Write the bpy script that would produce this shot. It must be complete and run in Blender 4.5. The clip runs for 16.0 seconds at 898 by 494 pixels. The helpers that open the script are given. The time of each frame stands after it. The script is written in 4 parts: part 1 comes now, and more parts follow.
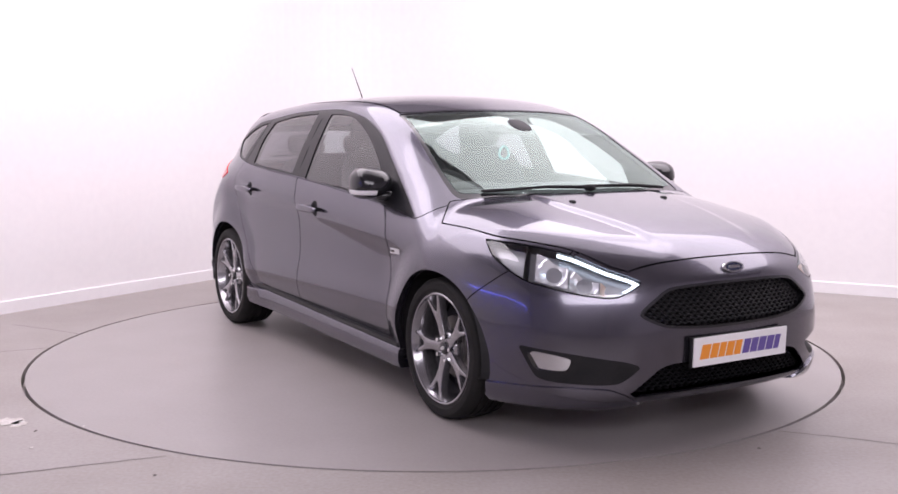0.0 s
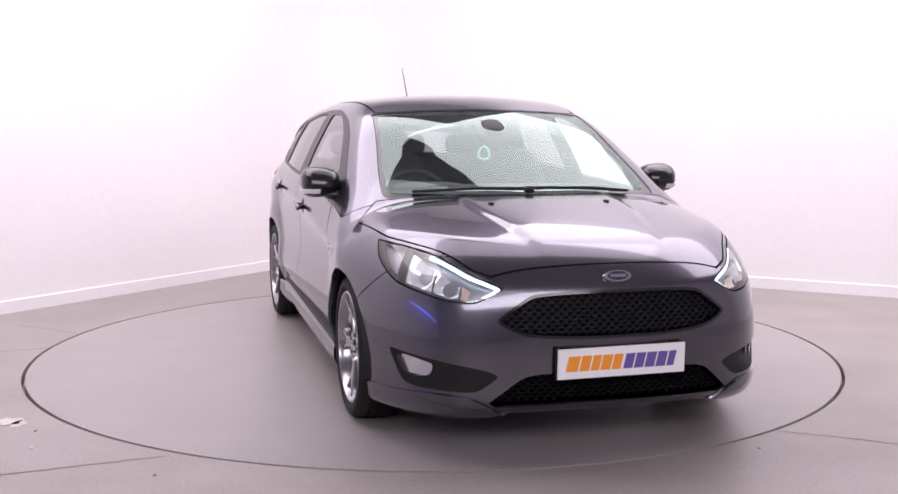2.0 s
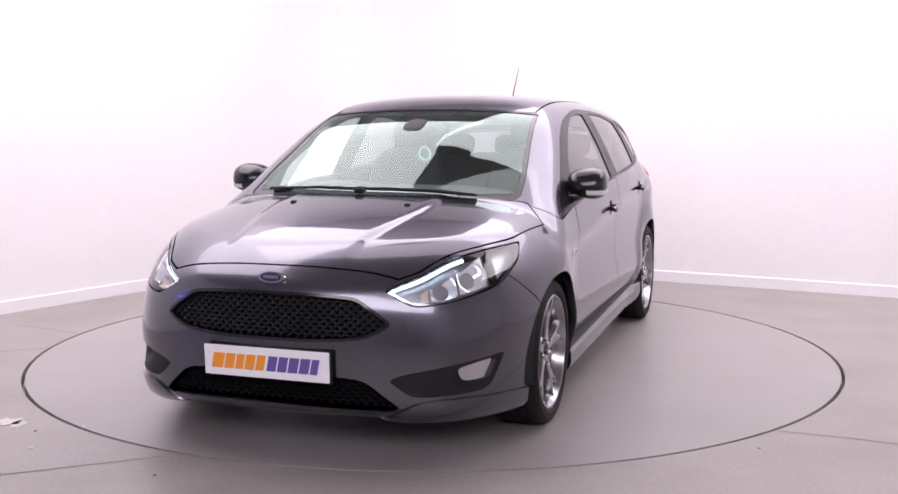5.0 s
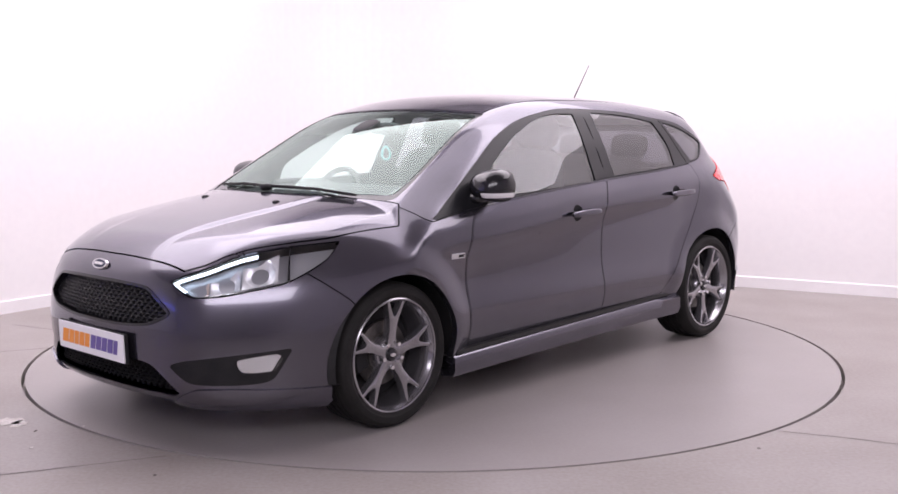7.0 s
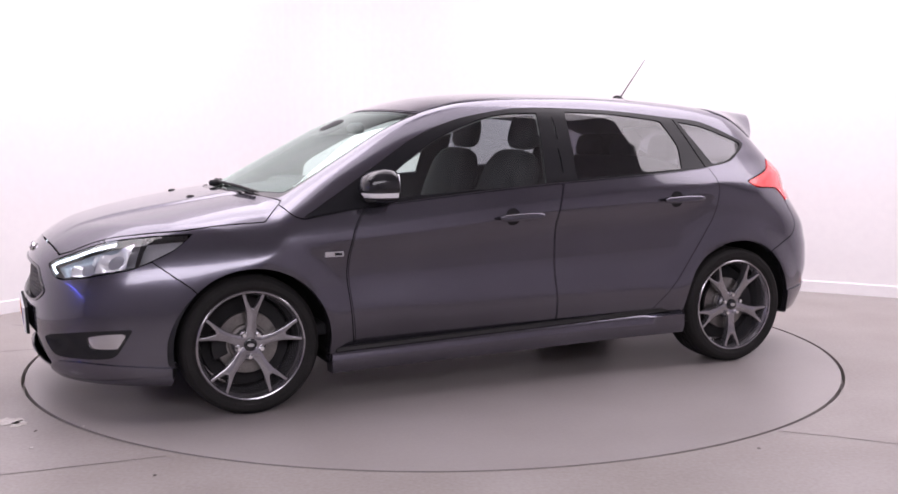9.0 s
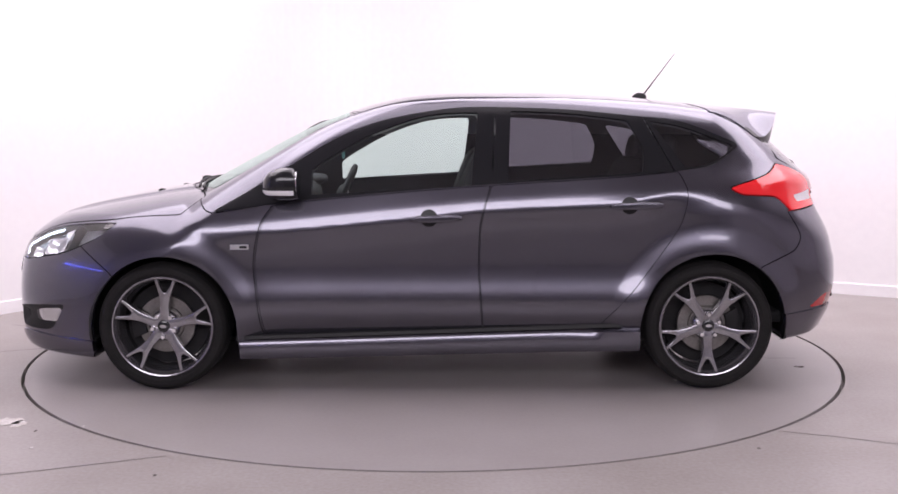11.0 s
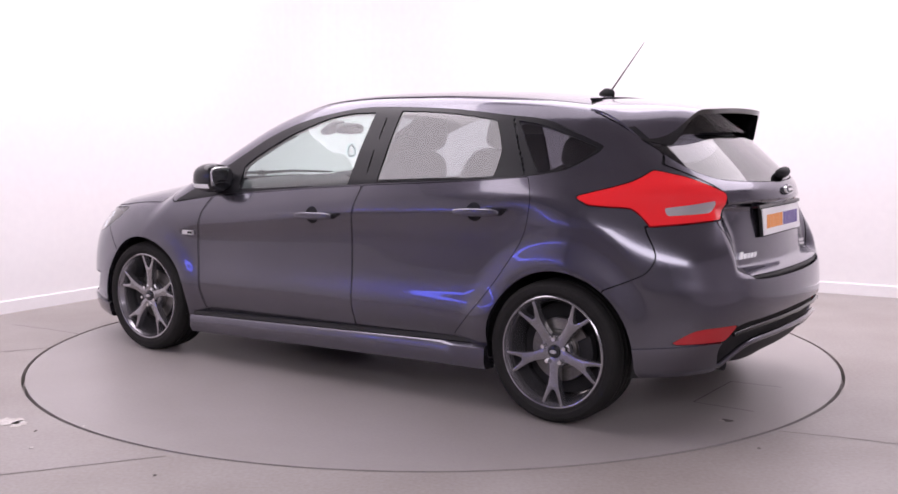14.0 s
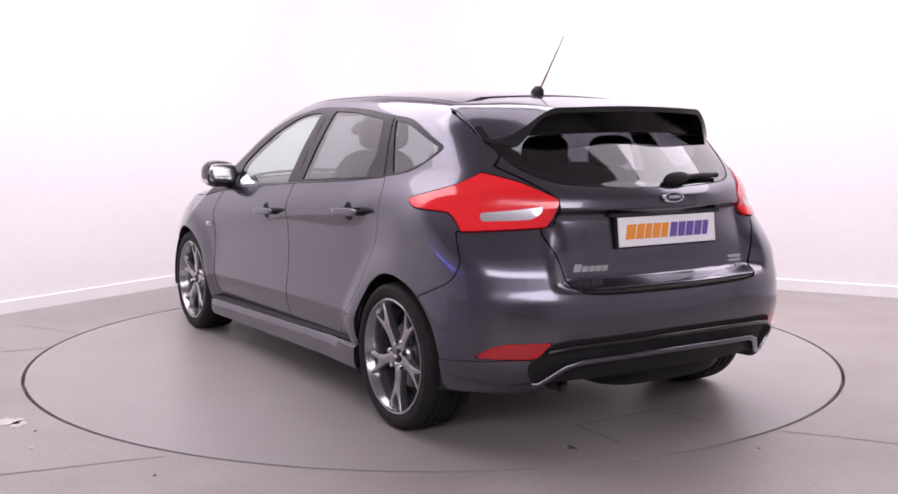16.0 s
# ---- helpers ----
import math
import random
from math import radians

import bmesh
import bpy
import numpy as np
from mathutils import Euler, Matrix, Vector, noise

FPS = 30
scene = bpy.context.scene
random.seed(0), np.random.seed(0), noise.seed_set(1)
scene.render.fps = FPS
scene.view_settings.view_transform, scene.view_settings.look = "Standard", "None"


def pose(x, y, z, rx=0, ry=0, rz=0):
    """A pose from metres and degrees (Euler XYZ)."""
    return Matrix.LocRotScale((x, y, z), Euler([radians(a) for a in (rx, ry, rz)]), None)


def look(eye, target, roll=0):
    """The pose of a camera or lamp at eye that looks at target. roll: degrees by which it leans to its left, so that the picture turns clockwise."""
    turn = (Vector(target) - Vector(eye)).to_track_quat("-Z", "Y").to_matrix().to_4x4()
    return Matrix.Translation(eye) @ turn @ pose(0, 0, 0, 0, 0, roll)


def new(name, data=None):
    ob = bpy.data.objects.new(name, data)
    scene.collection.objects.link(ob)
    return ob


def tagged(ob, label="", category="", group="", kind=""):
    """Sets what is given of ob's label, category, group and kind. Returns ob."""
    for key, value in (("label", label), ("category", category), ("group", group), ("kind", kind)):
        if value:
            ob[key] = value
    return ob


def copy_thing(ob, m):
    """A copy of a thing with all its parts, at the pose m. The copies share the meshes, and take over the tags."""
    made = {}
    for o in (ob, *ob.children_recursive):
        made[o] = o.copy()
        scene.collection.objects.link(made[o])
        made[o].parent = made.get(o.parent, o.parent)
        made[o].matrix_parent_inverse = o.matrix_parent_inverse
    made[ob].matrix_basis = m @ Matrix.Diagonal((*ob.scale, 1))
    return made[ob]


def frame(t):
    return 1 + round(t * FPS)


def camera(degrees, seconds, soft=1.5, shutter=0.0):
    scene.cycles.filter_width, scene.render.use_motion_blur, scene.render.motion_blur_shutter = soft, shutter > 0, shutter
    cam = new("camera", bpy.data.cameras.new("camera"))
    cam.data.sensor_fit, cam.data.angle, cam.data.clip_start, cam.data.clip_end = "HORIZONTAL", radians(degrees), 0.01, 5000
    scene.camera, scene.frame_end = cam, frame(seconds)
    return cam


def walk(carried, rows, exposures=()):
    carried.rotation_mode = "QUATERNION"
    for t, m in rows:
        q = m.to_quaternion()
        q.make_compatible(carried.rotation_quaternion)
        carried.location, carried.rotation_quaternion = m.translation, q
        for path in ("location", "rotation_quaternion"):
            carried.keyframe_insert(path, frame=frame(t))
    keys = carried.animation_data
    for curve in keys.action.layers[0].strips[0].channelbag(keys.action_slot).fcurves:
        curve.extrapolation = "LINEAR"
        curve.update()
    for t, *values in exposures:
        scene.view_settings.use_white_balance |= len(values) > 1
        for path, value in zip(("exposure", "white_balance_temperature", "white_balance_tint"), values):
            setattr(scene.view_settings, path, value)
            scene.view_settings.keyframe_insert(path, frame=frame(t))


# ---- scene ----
cam = camera(46.83, 16.0, soft=1.6)
EYE = pose(0, -5.949, 1.262, 83.49, 0, -0.774)
walk(cam, [(0, EYE), (16.0, EYE)])

# ---- light: a white studio with soft boxes under its ceiling ----
world = bpy.data.worlds.new("world")
scene.world = world
world.use_nodes = True
world.node_tree.nodes["Background"].inputs[0].default_value = (0.9, 0.92, 1.0, 1)
world.node_tree.nodes["Background"].inputs[1].default_value = 0.05
scene.view_settings.exposure = 0.33


def soft_box(x, y, z, w, d, watts, colour, rz=0.0, rx=0.0):
    lamp = bpy.data.lights.new("soft_box", "AREA")
    lamp.shape, lamp.size, lamp.size_y, lamp.energy, lamp.color = "RECTANGLE", w, d, watts, colour
    ob = new("soft_box_light", lamp)
    ob.matrix_world = pose(x, y, z, rx, 0, rz)
    return ob


# ---- small tools ----
def material(name, base=(0.5, 0.5, 0.5), rough=0.5, metal=0.0, coat=0.0, emit=None, power=0.0, spec=0.5):
    m = bpy.data.materials.new(name)
    m.use_nodes = True
    b = m.node_tree.nodes["Principled BSDF"]
    b.inputs["Base Color"].default_value = (*base, 1)
    b.inputs["Roughness"].default_value = rough
    b.inputs["Metallic"].default_value = metal
    b.inputs["Coat Weight"].default_value = coat
    b.inputs["Coat Roughness"].default_value = 0.03
    b.inputs["Specular IOR Level"].default_value = spec
    if emit:
        b.inputs["Emission Color"].default_value = (*emit, 1)
        b.inputs["Emission Strength"].default_value = power
    return m


def grain(m, scale, low, high, bump=0.0, second=None, coords="Object"):
    """Adds two scales of colour variation, and a fine relief, to a material."""
    t = m.node_tree
    b = t.nodes["Principled BSDF"]
    co = t.nodes.new("ShaderNodeTexCoord")
    n1 = t.nodes.new("ShaderNodeTexNoise")
    n1.inputs["Scale"].default_value, n1.inputs["Detail"].default_value = scale, 6
    n2 = t.nodes.new("ShaderNodeTexNoise")
    n2.inputs["Scale"].default_value, n2.inputs["Detail"].default_value = second or scale * 0.08, 4
    mix = t.nodes.new("ShaderNodeMath")
    mix.operation = "MULTIPLY_ADD"
    mix.inputs[1].default_value = 0.45
    half = t.nodes.new("ShaderNodeMath")
    half.operation = "MULTIPLY"
    half.inputs[1].default_value = 0.55
    ramp = t.nodes.new("ShaderNodeValToRGB")
    ramp.color_ramp.elements[0].position, ramp.color_ramp.elements[0].color = 0.35, (*low, 1)
    ramp.color_ramp.elements[1].position, ramp.color_ramp.elements[1].color = 0.65, (*high, 1)
    t.links.new(co.outputs[coords], n1.inputs["Vector"])
    t.links.new(co.outputs[coords], n2.inputs["Vector"])
    t.links.new(n2.outputs["Fac"], half.inputs[0])
    t.links.new(n1.outputs["Fac"], mix.inputs[0])
    t.links.new(half.outputs[0], mix.inputs[2])
    t.links.new(mix.outputs[0], ramp.inputs[0])
    t.links.new(ramp.outputs[0], b.inputs["Base Color"])
    if bump:
        bp = t.nodes.new("ShaderNodeBump")
        bp.inputs["Strength"].default_value, bp.inputs["Distance"].default_value = bump, 0.002
        t.links.new(n1.outputs["Fac"], bp.inputs["Height"])
        t.links.new(bp.outputs[0], b.inputs["Normal"])
    return m


def part(name, bm, mat, parent, label="", smooth=False):
    me = bpy.data.meshes.new(name)
    bm.to_mesh(me)
    bm.free()
    me.materials.append(mat)
    if smooth:
        me.shade_smooth()
    ob = new(name, me)
    ob.parent = parent
    return tagged(ob, label)


def raw_mesh(name, verts, faces, mat, normals=None, smooth=True):
    me = bpy.data.meshes.new(name)
    verts, faces = np.asarray(verts, np.float32), np.asarray(faces, np.int32)
    me.vertices.add(len(verts))
    me.vertices.foreach_set("co", verts.ravel())
    k = faces.shape[1]
    me.loops.add(faces.size)
    me.loops.foreach_set("vertex_index", faces.ravel())
    me.polygons.add(len(faces))
    me.polygons.foreach_set("loop_start", np.arange(0, faces.size, k, dtype=np.int32))
    me.polygons.foreach_set("loop_total", np.full(len(faces), k, np.int32))
    me.update(calc_edges=True)
    if smooth:
        me.shade_smooth()
    if normals is not None:
        me.normals_split_custom_set_from_vertices(np.asarray(normals, np.float32))
    if mat:
        me.materials.append(mat)
    return me


def box(bm, x0, x1, y0, y1, z0, z1, bevel=0.0):
    r = bmesh.ops.create_cube(bm, size=1, matrix=Matrix.Translation(((x0 + x1) / 2, (y0 + y1) / 2, (z0 + z1) / 2)) @ Matrix.Diagonal((x1 - x0, y1 - y0, z1 - z0, 1)))
    if bevel:
        es = list({e for v in r["verts"] for e in v.link_edges})
        bmesh.ops.bevel(bm, geom=es, offset=bevel, segments=2, affect="EDGES", profile=0.5)
    return bm
# ---- car body as a smooth implicit form (car frame: x ahead, y to the left, z up) ----
def curve(*pts):
    """A smooth curve through pairs (x, y), straight beyond its ends."""
    xs = np.array([p[0] for p in pts], float)
    ys = np.array([p[1] for p in pts], float)
    d = np.diff(ys) / np.diff(xs)
    m = np.concatenate([[d[0]], np.where(d[:-1] * d[1:] > 0, 2 * d[:-1] * d[1:] / (d[:-1] + d[1:] + 1e-12), 0), [d[-1]]])

    def value(x):
        x = np.asarray(x, float)
        i = np.clip(np.searchsorted(xs, x) - 1, 0, len(xs) - 2)
        h = xs[i + 1] - xs[i]
        t = np.clip((x - xs[i]) / h, 0, 1)
        y = ((1 + 2 * t) * (1 - t) ** 2 * ys[i] + t * (1 - t) ** 2 * h * m[i]
             + t * t * (3 - 2 * t) * ys[i + 1] + t * t * (t - 1) * h * m[i + 1])
        return y + np.where(x < xs[0], (x - xs[0]) * m[0], 0) + np.where(x > xs[-1], (x - xs[-1]) * m[-1], 0)
    return value


def smax(a, b, k):
    h = np.maximum(k - np.abs(a - b), 0) / k
    return np.maximum(a, b) + h * h * k / 4


def smin(a, b, k):
    return -smax(-a, -b, k)


def step(a, b, x):
    t = np.clip((x - a) / (b - a), 0, 1)
    return t * t * (3 - 2 * t)


hood_line = curve((1.0, 0.985), (1.30, 0.957), (1.522, 0.922), (1.715, 0.886), (1.913, 0.841), (2.074, 0.796), (2.20, 0.735), (2.3, 0.66))
screen_line = curve((-0.2, 1.60), (0.40, 1.388), (0.66, 1.285), (0.95, 1.135), (1.30, 0.945), (1.6, 0.78))
roof_line = curve((-2.2, 1.24), (-1.7, 1.345), (-1.28, 1.410), (-1.1, 1.429), (-0.80, 1.448), (-0.49, 1.457), (-0.167, 1.456),
                  (0.168, 1.436), (0.42, 1.396), (0.8, 1.28))
nose_line = curve((0.10, 2.12), (0.18, 2.165), (0.24, 2.195), (0.33, 2.205), (0.45, 2.21), (0.58, 2.205), (0.66, 2.19), (0.73, 2.155), (0.82, 2.08))
tail_line = curve((0.15, -1.97), (0.27, -2.03), (0.38, -2.085), (0.5, -2.11), (0.60, -2.105), (0.66, -2.09), (0.75, -2.07), (0.85, -2.052),
                  (0.95, -2.035), (0.99, -2.027), (1.02, -2.01), (1.06, -1.965), (1.16, -1.855), (1.29, -1.71), (1.42, -1.56), (1.55, -1.40))
recess_line = curve((0.55, 0.0), (0.64, 0.0), (0.69, 0.065), (0.80, 0.05), (0.90, 0.045), (0.925, 0.035), (0.955, 0.0), (1.1, 0.0))
sole_line = curve((-2.2, 0.265), (-1.65, 0.245), (-1.0, 0.215), (0.0, 0.20), (1.0, 0.19), (1.6, 0.175), (2.2, 0.19))
belt_line = curve((-2.0, 1.09), (-1.3, 1.07), (-0.85, 1.035), (-0.25, 1.0), (0.1, 0.972), (0.757, 0.905), (1.036, 0.875), (1.4, 0.86))
crease_line = curve((-2.0, 0.965), (-1.2, 0.945), (-0.865, 0.885), (-0.216, 0.85), (0.15, 0.81), (0.862, 0.75), (1.3, 0.74))
plan_line = curve((-2.15, 0.74), (-1.9, 0.83), (-1.6, 0.885), (-1.324, 0.903), (-0.6, 0.902), (0.2, 0.900), (0.8, 0.900), (1.324, 0.906), (1.7, 0.885), (2.0, 0.82), (2.3, 0.70))
upper_line = curve((-2.0, -0.20), (-1.6, -0.095), (-1.2, -0.035), (-0.6, 0), (0.3, 0), (0.8, -0.012), (1.2, -0.06), (1.5, -0.10))


def side_width(x, z):
    belt, crease = belt_line(x), crease_line(x)
    w = plan_line(x)
    door = step(-1.45, -1.0, x) * (1 - step(0.75, 1.2, x))
    # shoulder above the crease, hollow under it, swelling lower door that tucks in at the sill
    soft = smax(z - np.maximum(belt - 0.035, crease + 0.015), 0, 0.06)
    w = w - 0.22 * smin(smax(z - crease, 0, 0.04), 0.12, 0.03) - 0.475 * soft - 0.22 * np.clip(z - belt - 0.15, 0, None) ** 1.5
    under = smax(crease - z - 0.004, 0, 0.035)
    w = w - door * 0.028 * (1 - np.exp(-under / 0.04)) + door * 0.022 * np.exp(-((z - 0.43) / 0.10) ** 2)
    w = w - (0.10 + 0.28 * door) * smax(0.34 - z, 0, 0.05)
    for c in (-1.324, 1.324):  # flares round the wheels
        r = np.hypot(x - c, (z - 0.31))
        w = w + 0.016 * step(0.50, 0.37, r) * step(0.24, 0.36, r)
    return w + upper_line(x) * step(0.85, 1.1, z)


def body_field(x, y, z):
    a = np.abs(y)
    side = a - side_width(x, z)
    front = x - (nose_line(z) - 0.20 * a ** 2 - 0.90 * a ** 6 - 0.9 * a ** 2 * smax(z - 0.55, 0, 0.16))
    rear = (tail_line(z) + recess_line(z) * step(0.60, 0.46, a) + 0.17 * a ** 2 + 0.42 * a ** 6 + 0.25 * a ** 2 * step(0.7, 1.0, z)) - x
    hood = hood_line(x) - 0.045 * (a / 0.8) ** 2 - 0.05 * (a / 0.8) ** 6
    ridge = 0.36 - 0.10 * step(1.4, 2.1, x)
    hood = hood + 0.011 * step(ridge + 0.032, ridge - 0.028, a) * step(2.15, 1.8, x)
    screen = screen_line(x + 0.36 * a ** 2)
    roof = roof_line(x) - 0.085 * a ** 2 - 0.09 * a ** 4
    top = smin(roof, smax(hood, screen, 0.02), 0.06)
    f = smax(side, z - top, 0.085 + 0.05 * step(1.0, 1.4, x))
    f = smax(f, front, 0.10)
    f = smax(f, rear, 0.09)
    return smax(f, sole_line(x) - z, 0.03)


def gradient(p, h=1e-4):
    g = np.stack([(body_field(*(p + d).T) - body_field(*(p - d).T)) / (2 * h) for d in np.eye(3) * h], 1)
    return g


def onto_body(p, rounds=4):
    """Moves points onto the body; gives them and the normals."""
    for _ in range(rounds):
        g = gradient(p)
        p = p - g * (body_field(*p.T) / np.maximum((g * g).sum(1), 0.05))[:, None]
    g = gradient(p)
    return p, g / np.linalg.norm(g, axis=1)[:, None]


def body_shell(h=0.0125):
    """Half of the body (y >= 0, a little over) as quads: one vertex in each cell that the surface crosses."""
    xs, ys, zs = np.arange(-2.18, 2.28, h), np.arange(-1.5 * h, 0.97, h), np.arange(0.13, 1.50, h)
    f = body_field(*np.meshgrid(xs, ys, zs, indexing="ij"))
    s = f < 0
    corners = [s[i:s.shape[0] - 1 + i, j:s.shape[1] - 1 + j, k:s.shape[2] - 1 + k] for i in (0, 1) for j in (0, 1) for k in (0, 1)]
    n = sum(c.astype(int) for c in corners)
    cells = (n > 0) & (n < 8)
    idx = np.full(cells.shape, -1)
    idx[cells] = np.arange(cells.sum())
    c = np.argwhere(cells)
    p = np.stack([xs[c[:, 0]], ys[c[:, 1]], zs[c[:, 2]]], 1) + h / 2
    quads = []
    for ax in range(3):
        lo = [slice(None)] * 3
        hi = [slice(None)] * 3
        lo[ax], hi[ax] = slice(0, -1), slice(1, None)
        a, b = s[tuple(lo)], s[tuple(hi)]
        e = np.argwhere(a != b)
        o1, o2 = [(1, 2), (2, 0), (0, 1)][ax]
        e = e[(e[:, o1] > 0) & (e[:, o2] > 0) & (e[:, o1] < s.shape[o1] - 1) & (e[:, o2] < s.shape[o2] - 1)]
        ring = []
        for d1, d2 in ((0, 0), (-1, 0), (-1, -1), (0, -1)):
            q = e.copy()
            q[:, o1] += d1
            q[:, o2] += d2
            ring.append(idx[q[:, 0], q[:, 1], q[:, 2]])
        ring = np.stack(ring, 1)
        inside = a[e[:, 0], e[:, 1], e[:, 2]]
        ring[~inside] = ring[~inside][:, ::-1]
        quads.append(ring)
    quads = np.concatenate(quads)
    p, nrm = onto_body(p)
    tris = np.concatenate([quads[:, [0, 1, 2]], quads[:, [0, 2, 3]]])
    return p, nrm, tris
# ---- materials of the studio ----
WALL = grain(material("white_wall_paint", rough=0.6), 18, (0.80, 0.775, 0.785), (0.84, 0.815, 0.82), 0.15, 0.5)
DARK_WALL = grain(material("grey_wall_paint", rough=0.7), 18, (0.54, 0.52, 0.56), (0.60, 0.58, 0.62), 0.1, 0.5)
SKIRT = grain(material("skirting_paint", rough=0.4), 30, (0.80, 0.78, 0.79), (0.84, 0.82, 0.83), 0.05, 1)
FLOOR = grain(material("studio_floor", rough=0.42), 60, (0.235, 0.207, 0.189), (0.315, 0.290, 0.278), 0.15, 1.6)
DISC = grain(material("turntable_floor", rough=0.36), 60, (0.278, 0.254, 0.243), (0.312, 0.289, 0.282), 0.12, 2.2)
GAP = material("dark_gap", (0.02, 0.018, 0.018), 0.8)
CEIL = grain(material("ceiling_paint", rough=0.8), 12, (0.36, 0.35, 0.365), (0.42, 0.41, 0.425), 0.1, 0.6)

# ---- the room: two white walls meet in a rounded corner ----
CORNER, LEFT, RIGHT = Vector((-0.91, 4.16)), Vector((-0.557, -0.831)), Vector((0.871, -0.491))
HIGH = 3.7


def room_outline(radius=0.9, inset=0.0):
    """The plan of the back walls, from the far end of one over the rounded corner to the other's."""
    pts = []
    a = CORNER + LEFT * radius
    b = CORNER + RIGHT * radius
    pts.append(CORNER + LEFT * 13)
    for i in range(17):
        t = i / 16
        pts.append(a * (1 - t) ** 2 + CORNER * 2 * t * (1 - t) + b * t * t)
    pts.append(CORNER + RIGHT * 11)
    return [Vector((p.x, p.y)) for p in pts]


def sweep(name, line, profile, mat, kind, label):
    """Runs a closed profile (off the line to its inner side, height) along a plan line."""
    bm = bmesh.new()
    rings = []
    for i, p in enumerate(line):
        d = (line[min(i + 1, len(line) - 1)] - line[max(i - 1, 0)]).normalized()
        n = Vector((d.y, -d.x))
        rings.append([bm.verts.new((p.x + n.x * o, p.y + n.y * o, z)) for o, z in profile])
    k = len(profile)
    for r, s in zip(rings, rings[1:]):
        for j in range(k):
            bm.faces.new((r[j], r[(j + 1) % k], s[(j + 1) % k], s[j]))
    bm.faces.new(rings[0])
    bm.faces.new(rings[-1][::-1])
    bmesh.ops.recalc_face_normals(bm, faces=bm.faces)
    return tagged(part(name, bm, mat, None), label, "", "", kind)


OUT = room_outline()
sweep("wall_back", OUT, [(0, 0), (0, HIGH), (-0.15, HIGH), (-0.15, 0)], WALL, "structure", "white painted studio wall with a rounded corner")
sweep("baseboard", OUT, [(0.002, 0), (0.014, 0), (0.014, 0.084), (0.009, 0.090), (0.002, 0.090)], SKIRT, "structure", "white painted skirting board along the studio wall")
FAR = [OUT[-1], OUT[0] + (OUT[-1] - CORNER), OUT[0]]
sweep("wall_front", FAR, [(0, 0), (0, HIGH), (-0.15, HIGH), (-0.15, 0)], DARK_WALL, "structure", "plain pale studio wall behind the camera")
bm = bmesh.new()
box(bm, -16, 16, -16, 8, HIGH, HIGH + 0.12)
tagged(part("ceiling", bm, CEIL, None), "plain grey studio ceiling", "", "", "structure")

# floor with a round pit for the turntable
R_DISC = 2.228
bm = bmesh.new()
N = 160
inner = [bm.verts.new((math.cos(i * math.tau / N) * (R_DISC + 0.010), math.sin(i * math.tau / N) * (R_DISC + 0.010), 0)) for i in range(N)]
deep = [bm.verts.new((v.co.x, v.co.y, -0.06)) for v in inner]
outer = [bm.verts.new((math.cos(i * math.tau / N) * 18, math.sin(i * math.tau / N) * 18, 0)) for i in range(N)]
for i in range(N):
    j = (i + 1) % N
    bm.faces.new((inner[i], outer[i], outer[j], inner[j]))
    bm.faces.new((inner[i], inner[j], deep[j], deep[i]))
bm.faces.new(deep)
bmesh.ops.recalc_face_normals(bm, faces=bm.faces)
floor = tagged(part("floor", bm, FLOOR, None), "worn grey screed studio floor", "", "", "structure")
bm = bmesh.new()
bmesh.ops.create_cone(bm, cap_ends=True, segments=N, radius1=R_DISC - 0.008, radius2=R_DISC - 0.008, depth=0.05, matrix=Matrix.Translation((0, 0, -0.025)))
turntable = tagged(part("turntable", bm, DISC, None), "round grey turntable flush with the studio floor", "turntable")

# joints and marks of the floor, and the hatch in the turntable
def strip(name, parent, pts, width, mat, label, height=0.0012):
    bm = bmesh.new()
    p = [Vector(q) for q in pts]
    rings = []
    for i, q in enumerate(p):
        d = (p[min(i + 1, len(p) - 1)] - p[max(i - 1, 0)]).normalized()
        n = Vector((-d.y, d.x)) * width / 2
        rings.append([bm.verts.new((*(q + n), height)), bm.verts.new((*(q - n), height))])
    for a, b in zip(rings, rings[1:]):
        bm.faces.new((a[0], b[0], b[1], a[1]))
    bmesh.ops.solidify(bm, geom=bm.faces[:], thickness=0.001)
    return part(name, bm, mat, parent, label)


JOINT = material("worn_joint", (0.11, 0.095, 0.09), 0.8)
strip("floor_joint", floor, [(-5.0, -3.62), (-1.595, -2.246), (-1.044, -2.031)], 0.004, JOINT, "fine joint in the screed")
strip("floor_joint", floor, [(1.442, -1.731), (1.652, -1.815), (1.862, -1.919), (4.5, -3.2)], 0.004, JOINT, "fine joint in the screed")
strip("floor_joint", floor, [(-4.5, -1.0), (-2.474, -0.125), (-2.238, -0.019)], 0.006, JOINT, "fine joint in the screed")
strip("floor_joint", floor, [(-2.747, 0.712), (-2.45, 0.55), (-2.213, 0.40)], 0.005, JOINT, "fine joint in the screed")
SCUFF = grain(material("pale_scuff", rough=0.6), 90, (0.40, 0.37, 0.34), (0.62, 0.60, 0.58), 0.3, 14)


